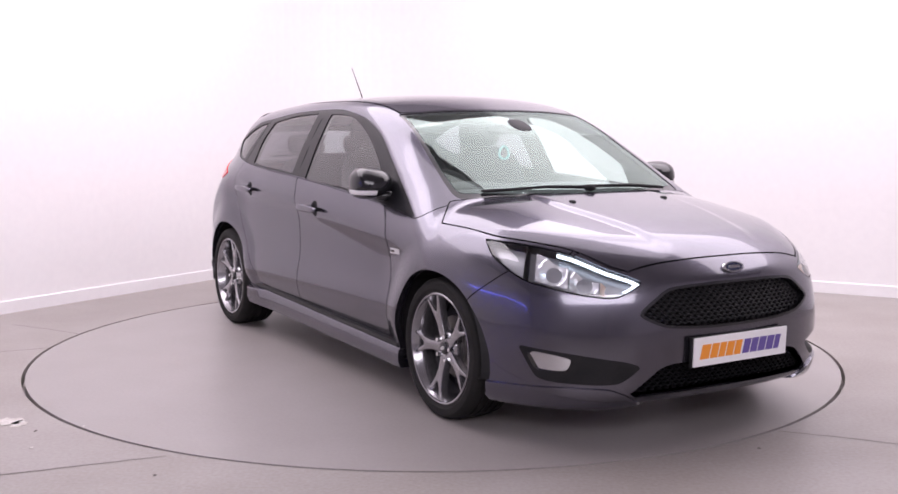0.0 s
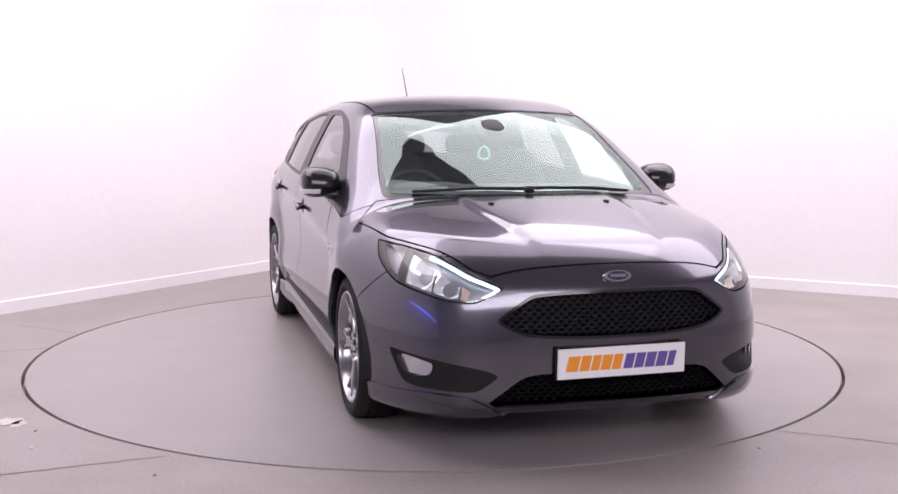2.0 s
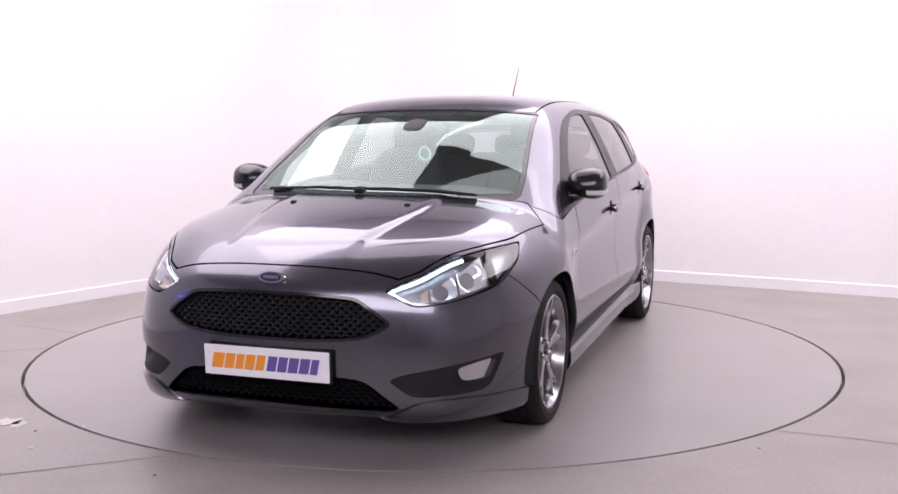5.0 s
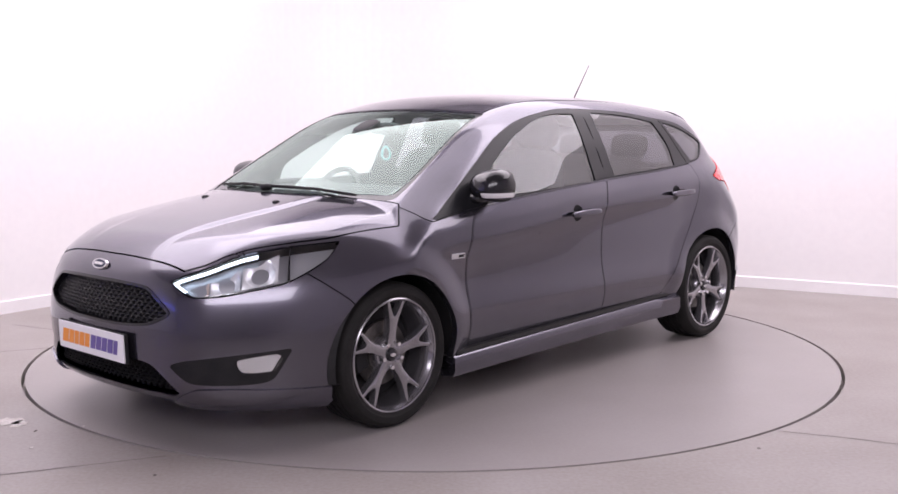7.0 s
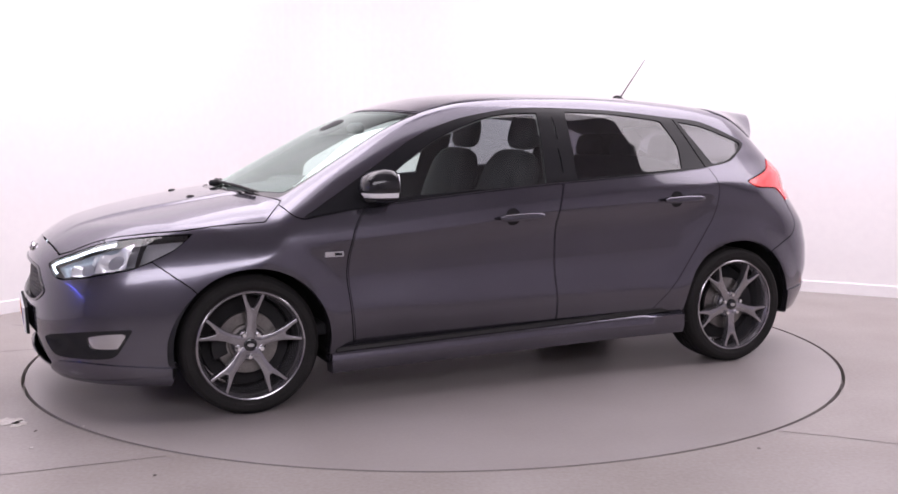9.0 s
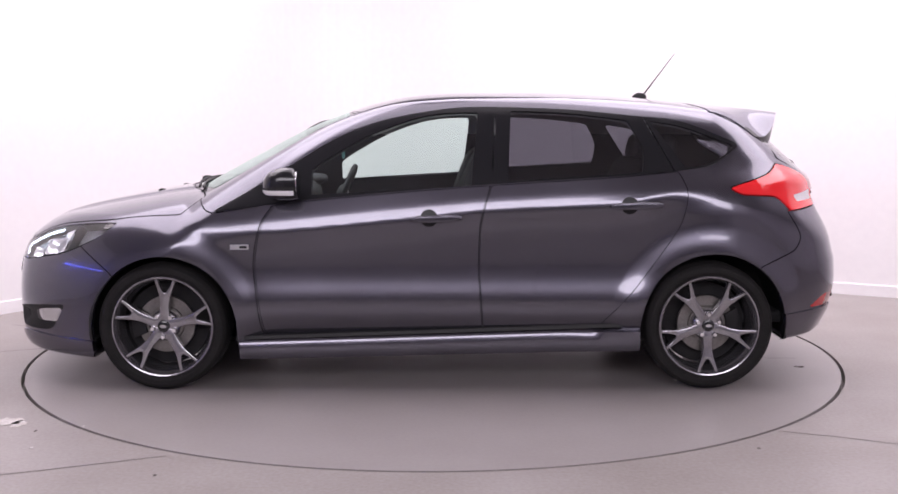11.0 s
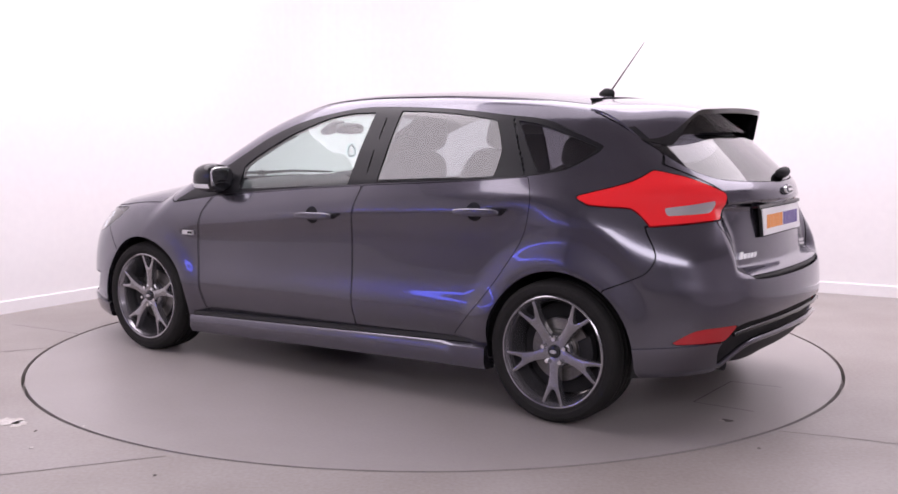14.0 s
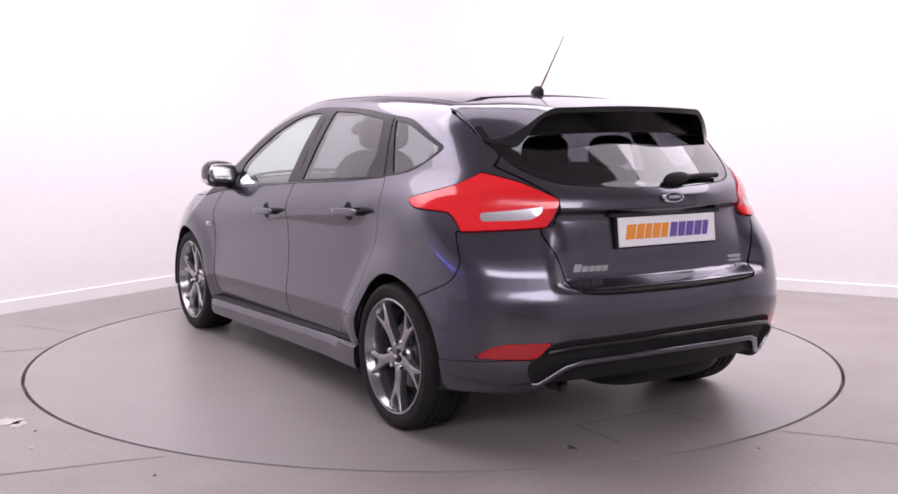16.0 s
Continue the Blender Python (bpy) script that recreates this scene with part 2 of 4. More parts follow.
def scuff(name, parent, cx, cy, w, d, mat, label, seed, height=0.002):
    rnd = random.Random(seed)
    bm = bmesh.new()
    ring = []
    for i in range(22):
        a = i * math.tau / 22
        k = rnd.uniform(0.55, 1.0)
        ring.append(bm.verts.new((cx + w * k * math.cos(a), cy + d * k * math.sin(a), height)))
    bm.faces.new(ring)
    bmesh.ops.recalc_face_normals(bm, faces=bm.faces)
    bmesh.ops.solidify(bm, geom=bm.faces[:], thickness=0.0012)
    bmesh.ops.recalc_face_normals(bm, faces=bm.faces)
    return part(name, bm, mat, parent, label)


scuff("floor_scuff", floor, -1.85, -1.54, 0.085, 0.07, SCUFF, "pale scuffed patch of floor", 3)
scuff("floor_scuff", floor, -1.79, -1.58, 0.05, 0.06, SCUFF, "pale scuffed patch of floor", 4)
for i, (cx, cy) in enumerate(((-1.605, -1.923), (-1.679, -1.686), (-1.027, -2.259), (1.285, -1.965), (-1.50, -1.62))):
    scuff("floor_speck", floor, cx, cy, 0.008, 0.012, SCUFF if i in (0, 4) else JOINT, "small speck on the floor", 10 + i)
for pts in ([(-1.714, -0.147), (-1.707, 0.334)], [(-1.707, 0.334), (-1.99, 0.340)], [(-1.714, -0.147), (-1.96, -0.17)]):
    strip("hatch_joint", turntable, pts, 0.005, JOINT, "thin joint of a hatch in the turntable")
scuff("table_mark", turntable, -1.945, 0.548, 0.035, 0.022, JOINT, "small dark mark on the turntable", 21)
scuff("table_mark", turntable, -1.925, 0.560, 0.013, 0.010, SCUFF, "pale chip on the turntable", 22)

TINT = (1.0, 0.902, 0.99)
soft_box(0.2, -0.5, 3.61, 4.6, 1.4, 32, TINT)
soft_box(-2.32, 0.32, 3.62, 3.0, 5.0, 155, TINT, -34)
soft_box(3.1, 0.46, 3.63, 6.2, 2.8, 185, TINT, -29)
soft_box(0.0, -7.6, 3.15, 8.0, 1.5, 215, (0.97, 0.90, 1.0), 0, 60)

# a blue-lit panel on the side wall, out of sight, which the paint mirrors
BLUE = material("blue_light", (0.1, 0.12, 0.9), 0.4, 0, 0, (0.13, 0.15, 1.0), 11.0)
across = Vector((0.831, -0.557))
light_panel = None
for name, o0, o1, z0, z1, s0, s1, mat in (("light_panel", 0.003, 0.05, 1.30, 1.43, 7.4, 12.4, SKIRT), ("glowing_face", 0.0505, 0.056, 1.32, 1.41, 7.45, 12.35, BLUE)):
    bm = bmesh.new()
    corners = [CORNER + LEFT * s + across * o for o, s in ((o0, s0), (o0, s1), (o1, s1), (o1, s0))]
    low = [bm.verts.new((p.x, p.y, z0)) for p in corners]
    high = [bm.verts.new((p.x, p.y, z1)) for p in corners]
    bm.faces.new(low)
    bm.faces.new(high[::-1])
    for i in range(4):
        bm.faces.new((low[i], low[(i + 1) % 4], high[(i + 1) % 4], high[i]))
    bmesh.ops.recalc_face_normals(bm, faces=bm.faces)
    ob = part(name, bm, mat, light_panel, "" if light_panel else "wide blue-lit panel fixed to the studio wall")
    light_panel = light_panel or tagged(ob, "", "light panel")
# ---- materials of the car ----
def flake_paint():
    m = material("grey_metallic_paint", (0.18, 0.17, 0.19), 0.24, 0.90, 1.0)
    m.node_tree.nodes["Principled BSDF"].inputs["Specular Tint"].default_value = (0.55, 0.55, 0.60, 1)
    m.node_tree.nodes["Principled BSDF"].inputs["Specular IOR Level"].default_value = 0.2
    t = m.node_tree
    b = t.nodes["Principled BSDF"]
    co = t.nodes.new("ShaderNodeTexCoord")
    v = t.nodes.new("ShaderNodeTexVoronoi")
    v.inputs["Scale"].default_value = 900
    n = t.nodes.new("ShaderNodeTexNoise")
    n.inputs["Scale"].default_value = 3.0
    ramp = t.nodes.new("ShaderNodeValToRGB")
    ramp.color_ramp.elements[0].color = (0.076, 0.072, 0.090, 1)
    ramp.color_ramp.elements[1].color = (0.134, 0.128, 0.156, 1)
    add = t.nodes.new("ShaderNodeMath")
    add.operation = "MULTIPLY_ADD"
    add.inputs[1].default_value = 0.5
    t.links.new(co.outputs["Object"], v.inputs["Vector"])
    t.links.new(co.outputs["Object"], n.inputs["Vector"])
    sep = t.nodes.new("ShaderNodeSeparateColor")
    t.links.new(v.outputs["Color"], sep.inputs[0])
    t.links.new(sep.outputs[0], add.inputs[0])
    half = t.nodes.new("ShaderNodeMath")
    half.operation = "MULTIPLY"
    half.inputs[1].default_value = 0.5
    t.links.new(n.outputs["Fac"], half.inputs[0])
    t.links.new(half.outputs[0], add.inputs[2])
    t.links.new(add.outputs[0], ramp.inputs[0])
    t.links.new(ramp.outputs[0], b.inputs["Base Color"])
    return m


def glass(name, tint, gloss_tint=(1, 1, 1)):
    m = bpy.data.materials.new(name)
    m.use_nodes = True
    t = m.node_tree
    t.nodes.clear()
    out = t.nodes.new("ShaderNodeOutputMaterial")
    mix = t.nodes.new("ShaderNodeMixShader")
    clear = t.nodes.new("ShaderNodeBsdfTransparent")
    clear.inputs[0].default_value = (*tint, 1)
    shine = t.nodes.new("ShaderNodeBsdfGlossy")
    shine.inputs["Color"].default_value = (*gloss_tint, 1)
    shine.inputs["Roughness"].default_value = 0.01
    edge = t.nodes.new("ShaderNodeLayerWeight")
    rise = t.nodes.new("ShaderNodeMath")
    rise.operation = "POWER"
    rise.inputs[1].default_value = 4.5
    gloss = t.nodes.new("ShaderNodeMath")
    gloss.operation = "MULTIPLY_ADD"
    gloss.inputs[1].default_value, gloss.inputs[2].default_value = 0.92, 0.08
    t.links.new(edge.outputs["Facing"], rise.inputs[0])
    t.links.new(rise.outputs[0], gloss.inputs[0])
    t.links.new(gloss.outputs[0], mix.inputs[0])
    t.links.new(clear.outputs[0], mix.inputs[1])
    t.links.new(shine.outputs[0], mix.inputs[2])
    t.links.new(mix.outputs[0], out.inputs[0])
    return m


PAINT = flake_paint()
BLACK = material("gloss_black_plastic", (0.012, 0.012, 0.014), 0.16, 0, 0.1)
SATIN = material("satin_black_trim", (0.012, 0.012, 0.014), 0.30, 0, 0, spec=0.22)
MATT = grain(material("matt_black_plastic", rough=0.6, spec=0.2), 250, (0.012, 0.012, 0.013), (0.022, 0.021, 0.022), 0.2, 12)
RUBBER = grain(material("tyre_rubber", rough=0.7, spec=0.22), 120, (0.009, 0.0085, 0.0085), (0.016, 0.015, 0.0145), 0.25, 9)
DARK = material("deep_black_mesh_and_cavity", (0.004, 0.004, 0.005), 0.5, spec=0.08)
RUBBER_AND_GAP = material("black_rubber_and_gap", (0.01, 0.01, 0.01), 0.55)
CLEAR = glass("clear_glass", (0.80, 0.90, 0.86))
SCREEN = glass("windscreen_glass", (0.78, 0.90, 0.86), (0.84, 1.0, 0.92))
PRIVACY = glass("privacy_glass", (0.33, 0.33, 0.36))
LENS = glass("lamp_lens", (0.93, 0.94, 0.95))
HOUSING = material("lamp_housing_plastic", (0.40, 0.40, 0.42), 0.25, 0.4)
REFLECT = material("lamp_reflector", (0.90, 0.90, 0.92), 0.2, 0.55)
SHELL = material("grey_lamp_shell", (0.30, 0.30, 0.32), 0.3, 0.5)
CHROME = material("chrome", (0.75, 0.75, 0.76), 0.08, 1.0)
SILVER = material("satin_silver", (0.62, 0.62, 0.63), 0.3, 0.9)
RIM = grain(material("grey_alloy", rough=0.2, metal=0.85, coat=0.6), 200, (0.26, 0.251, 0.268), (0.34, 0.331, 0.348), 0.0, 15)
STEEL = grain(material("brake_steel", rough=0.38, metal=0.9), 90, (0.16, 0.15, 0.14), (0.24, 0.23, 0.22), 0.1, 20)
RED = material("red_lamp_lens", (0.80, 0.016, 0.022), 0.12, 0, 0.6)
RED_DARK = material("red_reflector", (0.40, 0.008, 0.014), 0.15, 0, 0.5)
LED = material("daytime_led", (0.9, 0.95, 1.0), 0.3, 0, 0, (0.72, 0.84, 1.0), 2.2)
AMBER = material("pale_amber_lens", (0.80, 0.62, 0.52), 0.2, 0, 0.4)
WHITE = grain(material("white_plate", rough=0.35), 40, (0.80, 0.79, 0.80), (0.86, 0.85, 0.86), 0, 3)
ORANGE = material("orange_print", (0.85, 0.30, 0.03), 0.4)
NAVY = material("dark_blue_enamel", (0.03, 0.035, 0.07), 0.2)
PURPLE = material("purple_print", (0.13, 0.09, 0.32), 0.4)
CLOTH = grain(material("dark_seat_cloth", rough=0.9), 160, (0.016, 0.017, 0.02), (0.035, 0.036, 0.04), 0.08, 10)
TRIM = grain(material("dark_cabin_trim", rough=0.7), 120, (0.02, 0.02, 0.022), (0.035, 0.035, 0.038), 0.2, 8)
LINER = grain(material("pale_headliner", rough=0.9), 120, (0.30, 0.30, 0.30), (0.36, 0.36, 0.36), 0.2, 6)
BLUE_FOIL = material("turquoise_foil", (0.25, 0.62, 0.60), 0.4)


# ---- cutting panels out of the body ----
def outline(pts, steps=8):
    """A closed smooth line through points; a third number marks a sharp corner."""
    p = np.array([q[:2] for q in pts], float)
    sharp = np.array([len(q) > 2 for q in pts])
    m = (np.roll(p, -1, 0) - np.roll(p, 1, 0)) / 2
    m[sharp] = 0
    d = np.linalg.norm(np.roll(p, -1, 0) - p, axis=1)
    lim = np.minimum(d, np.roll(d, 1))
    ln = np.linalg.norm(m, axis=1) + 1e-9
    m = m * np.minimum(1, lim / ln)[:, None]
    res = []
    for i in range(len(p)):
        j = (i + 1) % len(p)
        for k in range(steps):
            t = k / steps
            res.append((1 + 2 * t) * (1 - t) ** 2 * p[i] + t * (1 - t) ** 2 * m[i] + t * t * (3 - 2 * t) * p[j] + t * t * (t - 1) * m[j])
    return np.array(res)


def distance(line, u, w, mask):
    """Signed distance to a closed line, below zero within it; far off where the mask is false."""
    d = np.full(len(u), 1.0)
    lo, hi = line.min(0) - 0.03, line.max(0) + 0.03
    at = np.flatnonzero(mask & (u > lo[0]) & (u < hi[0]) & (w > lo[1]) & (w < hi[1]))
    if not len(at):
        return d
    x, y = u[at], w[at]
    best, odd = np.full(len(at), 9.0), np.zeros(len(at), bool)
    for a, b in zip(line, np.roll(line, -1, 0)):
        e = b - a
        t = np.clip(((x - a[0]) * e[0] + (y - a[1]) * e[1]) / (e @ e + 1e-15), 0, 1)
        best = np.minimum(best, np.hypot(x - a[0] - t * e[0], y - a[1] - t * e[1]))
        if a[1] != b[1]:
            odd ^= ((a[1] > y) != (b[1] > y)) & (x < a[0] + (y - a[1]) * e[0] / (b[1] - a[1]))
    d[at] = np.where(odd, -best, best)
    return d


def compact(v, n, t):
    use = np.unique(t)
    back = np.full(len(v), -1)
    back[use] = np.arange(len(use))
    return v[use], n[use], back[t]


def split(mesh, d):
    """Cuts triangles along d = 0; gives what lies below zero, and the rest."""
    v, n, t = mesh
    if len(t) == 0:
        return mesh, mesh
    s = d < 0
    k = s[t].sum(1)
    inner, outer = [t[k == 3]], [t[k == 0]]
    v2, n2 = [v], [n]
    mixed = t[(k == 1) | (k == 2)]
    if len(mixed):
        sm = s[mixed]
        one = sm.sum(1) == 1
        lone = np.where(one, sm.argmax(1), (~sm).argmax(1))
        r = np.arange(len(mixed))
        a, b, c = mixed[r, lone], mixed[r, (lone + 1) % 3], mixed[r, (lone + 2) % 3]
        edges = np.concatenate([np.stack([a, b], 1), np.stack([a, c], 1)])
        es = np.sort(edges, 1)
        uniq, inv = np.unique(es, axis=0, return_inverse=True)
        inv = inv.ravel()
        i, j = uniq.T
        f = np.clip(d[i] / (d[i] - d[j]), 0.001, 0.999)[:, None]
        v2.append(v[i] * (1 - f) + v[j] * f)
        q = n[i] * (1 - f) + n[j] * f
        n2.append(q / np.linalg.norm(q, axis=1)[:, None])
        ab, ac = len(v) + inv[:len(mixed)], len(v) + inv[len(mixed):]
        tip = np.stack([a, ab, ac], 1)
        rest = np.concatenate([np.stack([ab, b, c], 1), np.stack([ab, c, ac], 1)])
        two = np.concatenate([one, one])
        inner += [tip[one], rest[~two]]
        outer += [tip[~one], rest[two]]
    v2, n2 = np.concatenate(v2), np.concatenate(n2)
    return compact(v2, n2, np.concatenate(inner)), compact(v2, n2, np.concatenate(outer))


def carve(mesh, line, u, w, mask, gap=0.003):
    """The panel within a line, and what is left, with a gap between them."""
    d = distance(line, u, w, mask)
    return split(mesh, d + gap)[0], split(mesh, d - gap)[1]


def joined(*meshes):
    v, n, t, k = [], [], [], 0
    for a, b, c in meshes:
        v.append(a), n.append(b), t.append(c + k)
        k += len(a)
    return np.concatenate(v), np.concatenate(n), np.concatenate(t)


def mirrored(mesh):
    v, n, t = mesh
    q = np.array([1, -1, 1])
    return v * q, n * q, t[:, ::-1]


def sunk(mesh, depth):
    """Moved inwards by a depth (a number, or one for each vertex)."""
    v, n, t = mesh
    return v - n * np.asarray(depth).reshape(-1, 1) if np.ndim(depth) else v - n * depth, n, t


def flanged(mesh, depth):
    """Gives the edges of a panel a turned-in rim, so that it has thickness."""
    v, n, t = mesh
    e = np.concatenate([t[:, [0, 1]], t[:, [1, 2]], t[:, [2, 0]]])
    key = np.sort(e, 1)
    _, inv, cnt = np.unique(key, axis=0, return_inverse=True, return_counts=True)
    e = e[cnt[inv.ravel()] == 1]
    e = e[~((np.abs(v[e[:, 0], 1]) < 1e-3) & (np.abs(v[e[:, 1], 1]) < 1e-3))]
    if not len(e):
        return mesh
    a, b = v[e[:, 0]], v[e[:, 1]]
    na, nb = n[e[:, 0]], n[e[:, 1]]
    fn = np.cross(b - a, na + nb)
    fn /= np.linalg.norm(fn, axis=1)[:, None] + 1e-12
    quad = np.concatenate([a, b, b - nb * depth, a - na * depth])
    m, k = len(e), len(v)
    i = np.arange(m) + k
    tt = np.concatenate([np.stack([i + m, i, i + 3 * m], 1), np.stack([i + m, i + 3 * m, i + 2 * m], 1)])
    return np.concatenate([v, quad]), np.concatenate([n, np.tile(fn, (4, 1))]), np.concatenate([t, tt])


car = tagged(new("car"), "dark grey metallic five-door hatchback standing on a turntable", "car")


def panel(name, mesh, mat, parent=None, label="", depth=0.012, both=False):
    """A panel as one object; both: the two halves of a part that crosses the middle."""
    m = joined(mesh, mirrored(mesh)) if both else mesh
    m = flanged(m, depth) if depth else m
    ob = new(name, raw_mesh(name, m[0], m[2], mat, m[1]))
    ob.parent = parent or car
    if mat in (CLEAR, SCREEN, PRIVACY, LENS):
        ob.visible_shadow = False
    return tagged(ob, label)


def pair(name, mesh, mat, parents=None, label="", depth=0.012):
    """The same panel on both sides of the car."""
    return [panel(name, q, mat, parents[i] if parents else None, label, depth) for i, q in enumerate((mesh, mirrored(mesh)))]


# ---- the outlines of panels, glass and lamps, in the car's side, plan, front and rear views ----
HEADLAMP = outline([(0.760, 0.806, 1), (1.05, 0.792), (1.28, 0.766), (1.48, 0.718), (1.60, 0.691), (1.675, 0.668), (1.66, 0.655), (1.55, 0.614), (1.40, 0.618), (1.265, 0.632), (1.053, 0.660), (0.948, 0.69), (0.82, 0.745)])
GRILLE = outline([(-0.17, 0.656), (0.0, 0.6575), (0.17, 0.656), (0.33, 0.645), (0.40, 0.608), (0.468, 0.553), (0.44, 0.523), (0.36, 0.492), (0.2, 0.478), (0.0, 0.476), (-0.2, 0.478)])
FOG = outline([(1.69, 0.343, 1), (1.60, 0.366), (1.334, 0.392), (1.00, 0.410, 1), (1.10, 0.30), (1.17, 0.279), (1.33, 0.274), (1.57, 0.279)])
INTAKE = outline([(-0.3, 0.347), (0.0, 0.349), (0.30, 0.347), (0.387, 0.328), (0.503, 0.232, 1), (0.47, 0.218, 1), (0.40, 0.222), (0.0, 0.228), (-0.4, 0.222)])
HOOD = outline([(2.111, -0.218), (2.121, 0.0), (2.111, 0.218), (2.090, 0.393), (2.078, 0.475, 1), (2.019, 0.540), (1.89, 0.612), (1.745, 0.697), (1.575, 0.768), (1.385, 0.797), (1.235, 0.816, 1), (1.135, 0.715, 1), (1.15, 0.66), (1.205, 0.50), (1.30, 0.25), (1.335, 0.0), (1.30, -0.25)])
SCREEN_OUT = outline([(1.292, -0.25), (1.326, 0.0), (1.292, 0.25), (1.20, 0.50), (1.146, 0.652), (1.10, 0.676), (0.95, 0.660), (0.67, 0.612), (0.46, 0.583), (0.405, 0.570), (0.428, 0.445), (0.455, 0.2), (0.463, 0.0), (0.455, -0.2)])
SCREEN_IN = outline([(1.255, -0.25), (1.288, 0.0), (1.255, 0.25), (1.165, 0.50), (1.11, 0.630), (1.07, 0.645), (0.93, 0.635), (0.67, 0.590), (0.46, 0.560), (0.435, 0.545), (0.445, 0.445), (0.471, 0.2), (0.479, 0.0), (0.471, -0.2)])
WINDOWS = outline([(1.075, 0.864, 1), (0.883, 0.889), (0.60, 0.925), (0.104, 0.970), (-0.25, 0.997), (-0.85, 1.033), (-1.13, 1.056), (-1.325, 1.085), (-1.44, 1.150), (-1.472, 1.185), (-1.42, 1.212), (-1.197, 1.297), (-0.984, 1.322), (-0.65, 1.355), (-0.273, 1.368), (-0.065, 1.361), (0.233, 1.309), (0.468, 1.223), (0.70, 1.087), (0.885, 0.974)])
PANE_FRONT = outline([(0.600, 0.946, 1), (-0.167, 0.990, 1), (-0.206, 1.341, 1), (-0.05, 1.338), (0.107, 1.311), (0.338, 1.224), (0.54, 1.110), (0.60, 1.065, 1)])
PANE_REAR = outline([(-0.345, 1.012, 1), (-0.99, 1.052, 1), (-1.0, 1.17), (-0.932, 1.302, 1), (-0.65, 1.337), (-0.366, 1.349, 1)])
PANE_QUARTER = outline([(-1.205, 1.074, 1), (-1.314, 1.091), (-1.40, 1.133), (-1.448, 1.178), (-1.42, 1.195), (-1.2, 1.272), (-1.045, 1.299, 1)])
BACKLIGHT = outline([(-0.56, 1.285), (0.0, 1.31), (0.56, 1.285), (0.612, 1.215), (0.566, 1.106), (0.455, 1.050), (0.25, 1.034), (0.0, 1.029), (-0.25, 1.034)])
TAILLAMP = outline([(-0.555, 0.982), (-0.85, 1.042), (-0.996, 1.091, 1), (-1.205, 1.057), (-1.40, 1.004), (-1.44, 0.975), (-1.375, 0.884, 1), (-0.914, 0.864, 1), (-0.875, 0.905), (-0.82, 0.935), (-0.606, 0.946)])
REVERSE = outline([(-1.02, 0.937), (-1.20, 0.950), (-1.35, 0.962), (-1.345, 0.94), (-1.29, 0.914), (-1.03, 0.906)])
TAILGATE = outline([(-0.364, 1.399), (0.0, 1.411), (0.364, 1.399), (0.469, 1.383), (0.575, 1.360), (0.636, 1.330), (0.640, 1.300), (0.622, 1.213), (0.602, 1.160), (0.64, 1.115, 1), (0.50, 1.0), (0.50, 0.90), (0.574, 0.877), (0.53, 0.77), (0.492, 0.665), (0.45, 0.640), (0.30, 0.632), (0.0, 0.630), (-0.30, 0.632)])
ROOF = outline([(0.443, -0.2), (0.451, 0.0), (0.443, 0.2), (0.415, 0.445), (0.385, 0.558, 1), (0.108, 0.572), (-0.6, 0.580), (-1.30, 0.556), (-1.345, 0.54, 1), (-1.300, 0.469), (-1.268, 0.364), (-1.245, 0.0), (-1.268, -0.364)])
DOOR_FRONT = outline([(0.765, 0.900, 1), (0.829, 0.815), (0.869, 0.639), (0.857, 0.465), (0.835, 0.30), (0.81, 0.250, 1), (-0.222, 0.290, 1), (-0.204, 0.566), (-0.208, 0.786), (-0.23, 0.896), (-0.262, 0.991, 1), (0.104, 0.964), (0.60, 0.919)])
DOOR_REAR = outline([(-0.228, 0.290, 1), (-0.210, 0.566), (-0.214, 0.786), (-0.236, 0.896), (-0.268, 0.992, 1), (-0.85, 1.028), (-1.165, 1.056, 1), (-1.204, 0.956), (-1.165, 0.788), (-0.976, 0.521), (-0.79, 0.313, 1)])
FENDER = outline([(1.90, 0.20, 1), (0.80, 0.20, 1), (0.845, 0.30), (0.866, 0.465), (0.878, 0.639), (0.838, 0.815), (0.774, 0.905, 1), (1.07, 0.860, 1), (1.115, 0.878), (1.225, 1.0, 1), (1.90, 1.0, 1)])
NOSE = outline([(2.5, 0.85, 1), (2.0, 0.85, 1), (1.87, 0.72, 1), (1.724, 0.692, 1), (1.575, 0.580, 1), (1.31, 0.30, 1), (1.31, 0.0, 1), (2.5, 0.0, 1)], 2)
STERN = outline([(-2.5, 0.95, 1), (-1.85, 0.90, 1), (-1.705, 0.865, 1), (-1.722, 0.834), (-1.765, 0.747), (-1.725, 0.675), (-1.566, 0.604, 1), (-1.345, 0.3, 1), (-1.345, 0.0, 1), (-2.5, 0.0, 1)])
REFLECTOR = outline([(-1.0, 0.390, 1), (-1.12, 0.440), (-1.22, 0.455), (-1.44, 0.459, 1), (-1.36, 0.400), (-1.31, 0.393)])
DIFFUSER = outline([(-0.5, 0.468), (0.0, 0.480), (0.50, 0.468), (0.60, 0.448), (0.665, 0.370), (0.62, 0.27), (0.60, 0.15, 1), (-0.5, 0.15, 1)])


def circle(x, z, r, n=64):
    a = np.arange(n) * math.tau / n
    return np.stack([x + r * np.cos(a), z + r * np.sin(a)], 1)


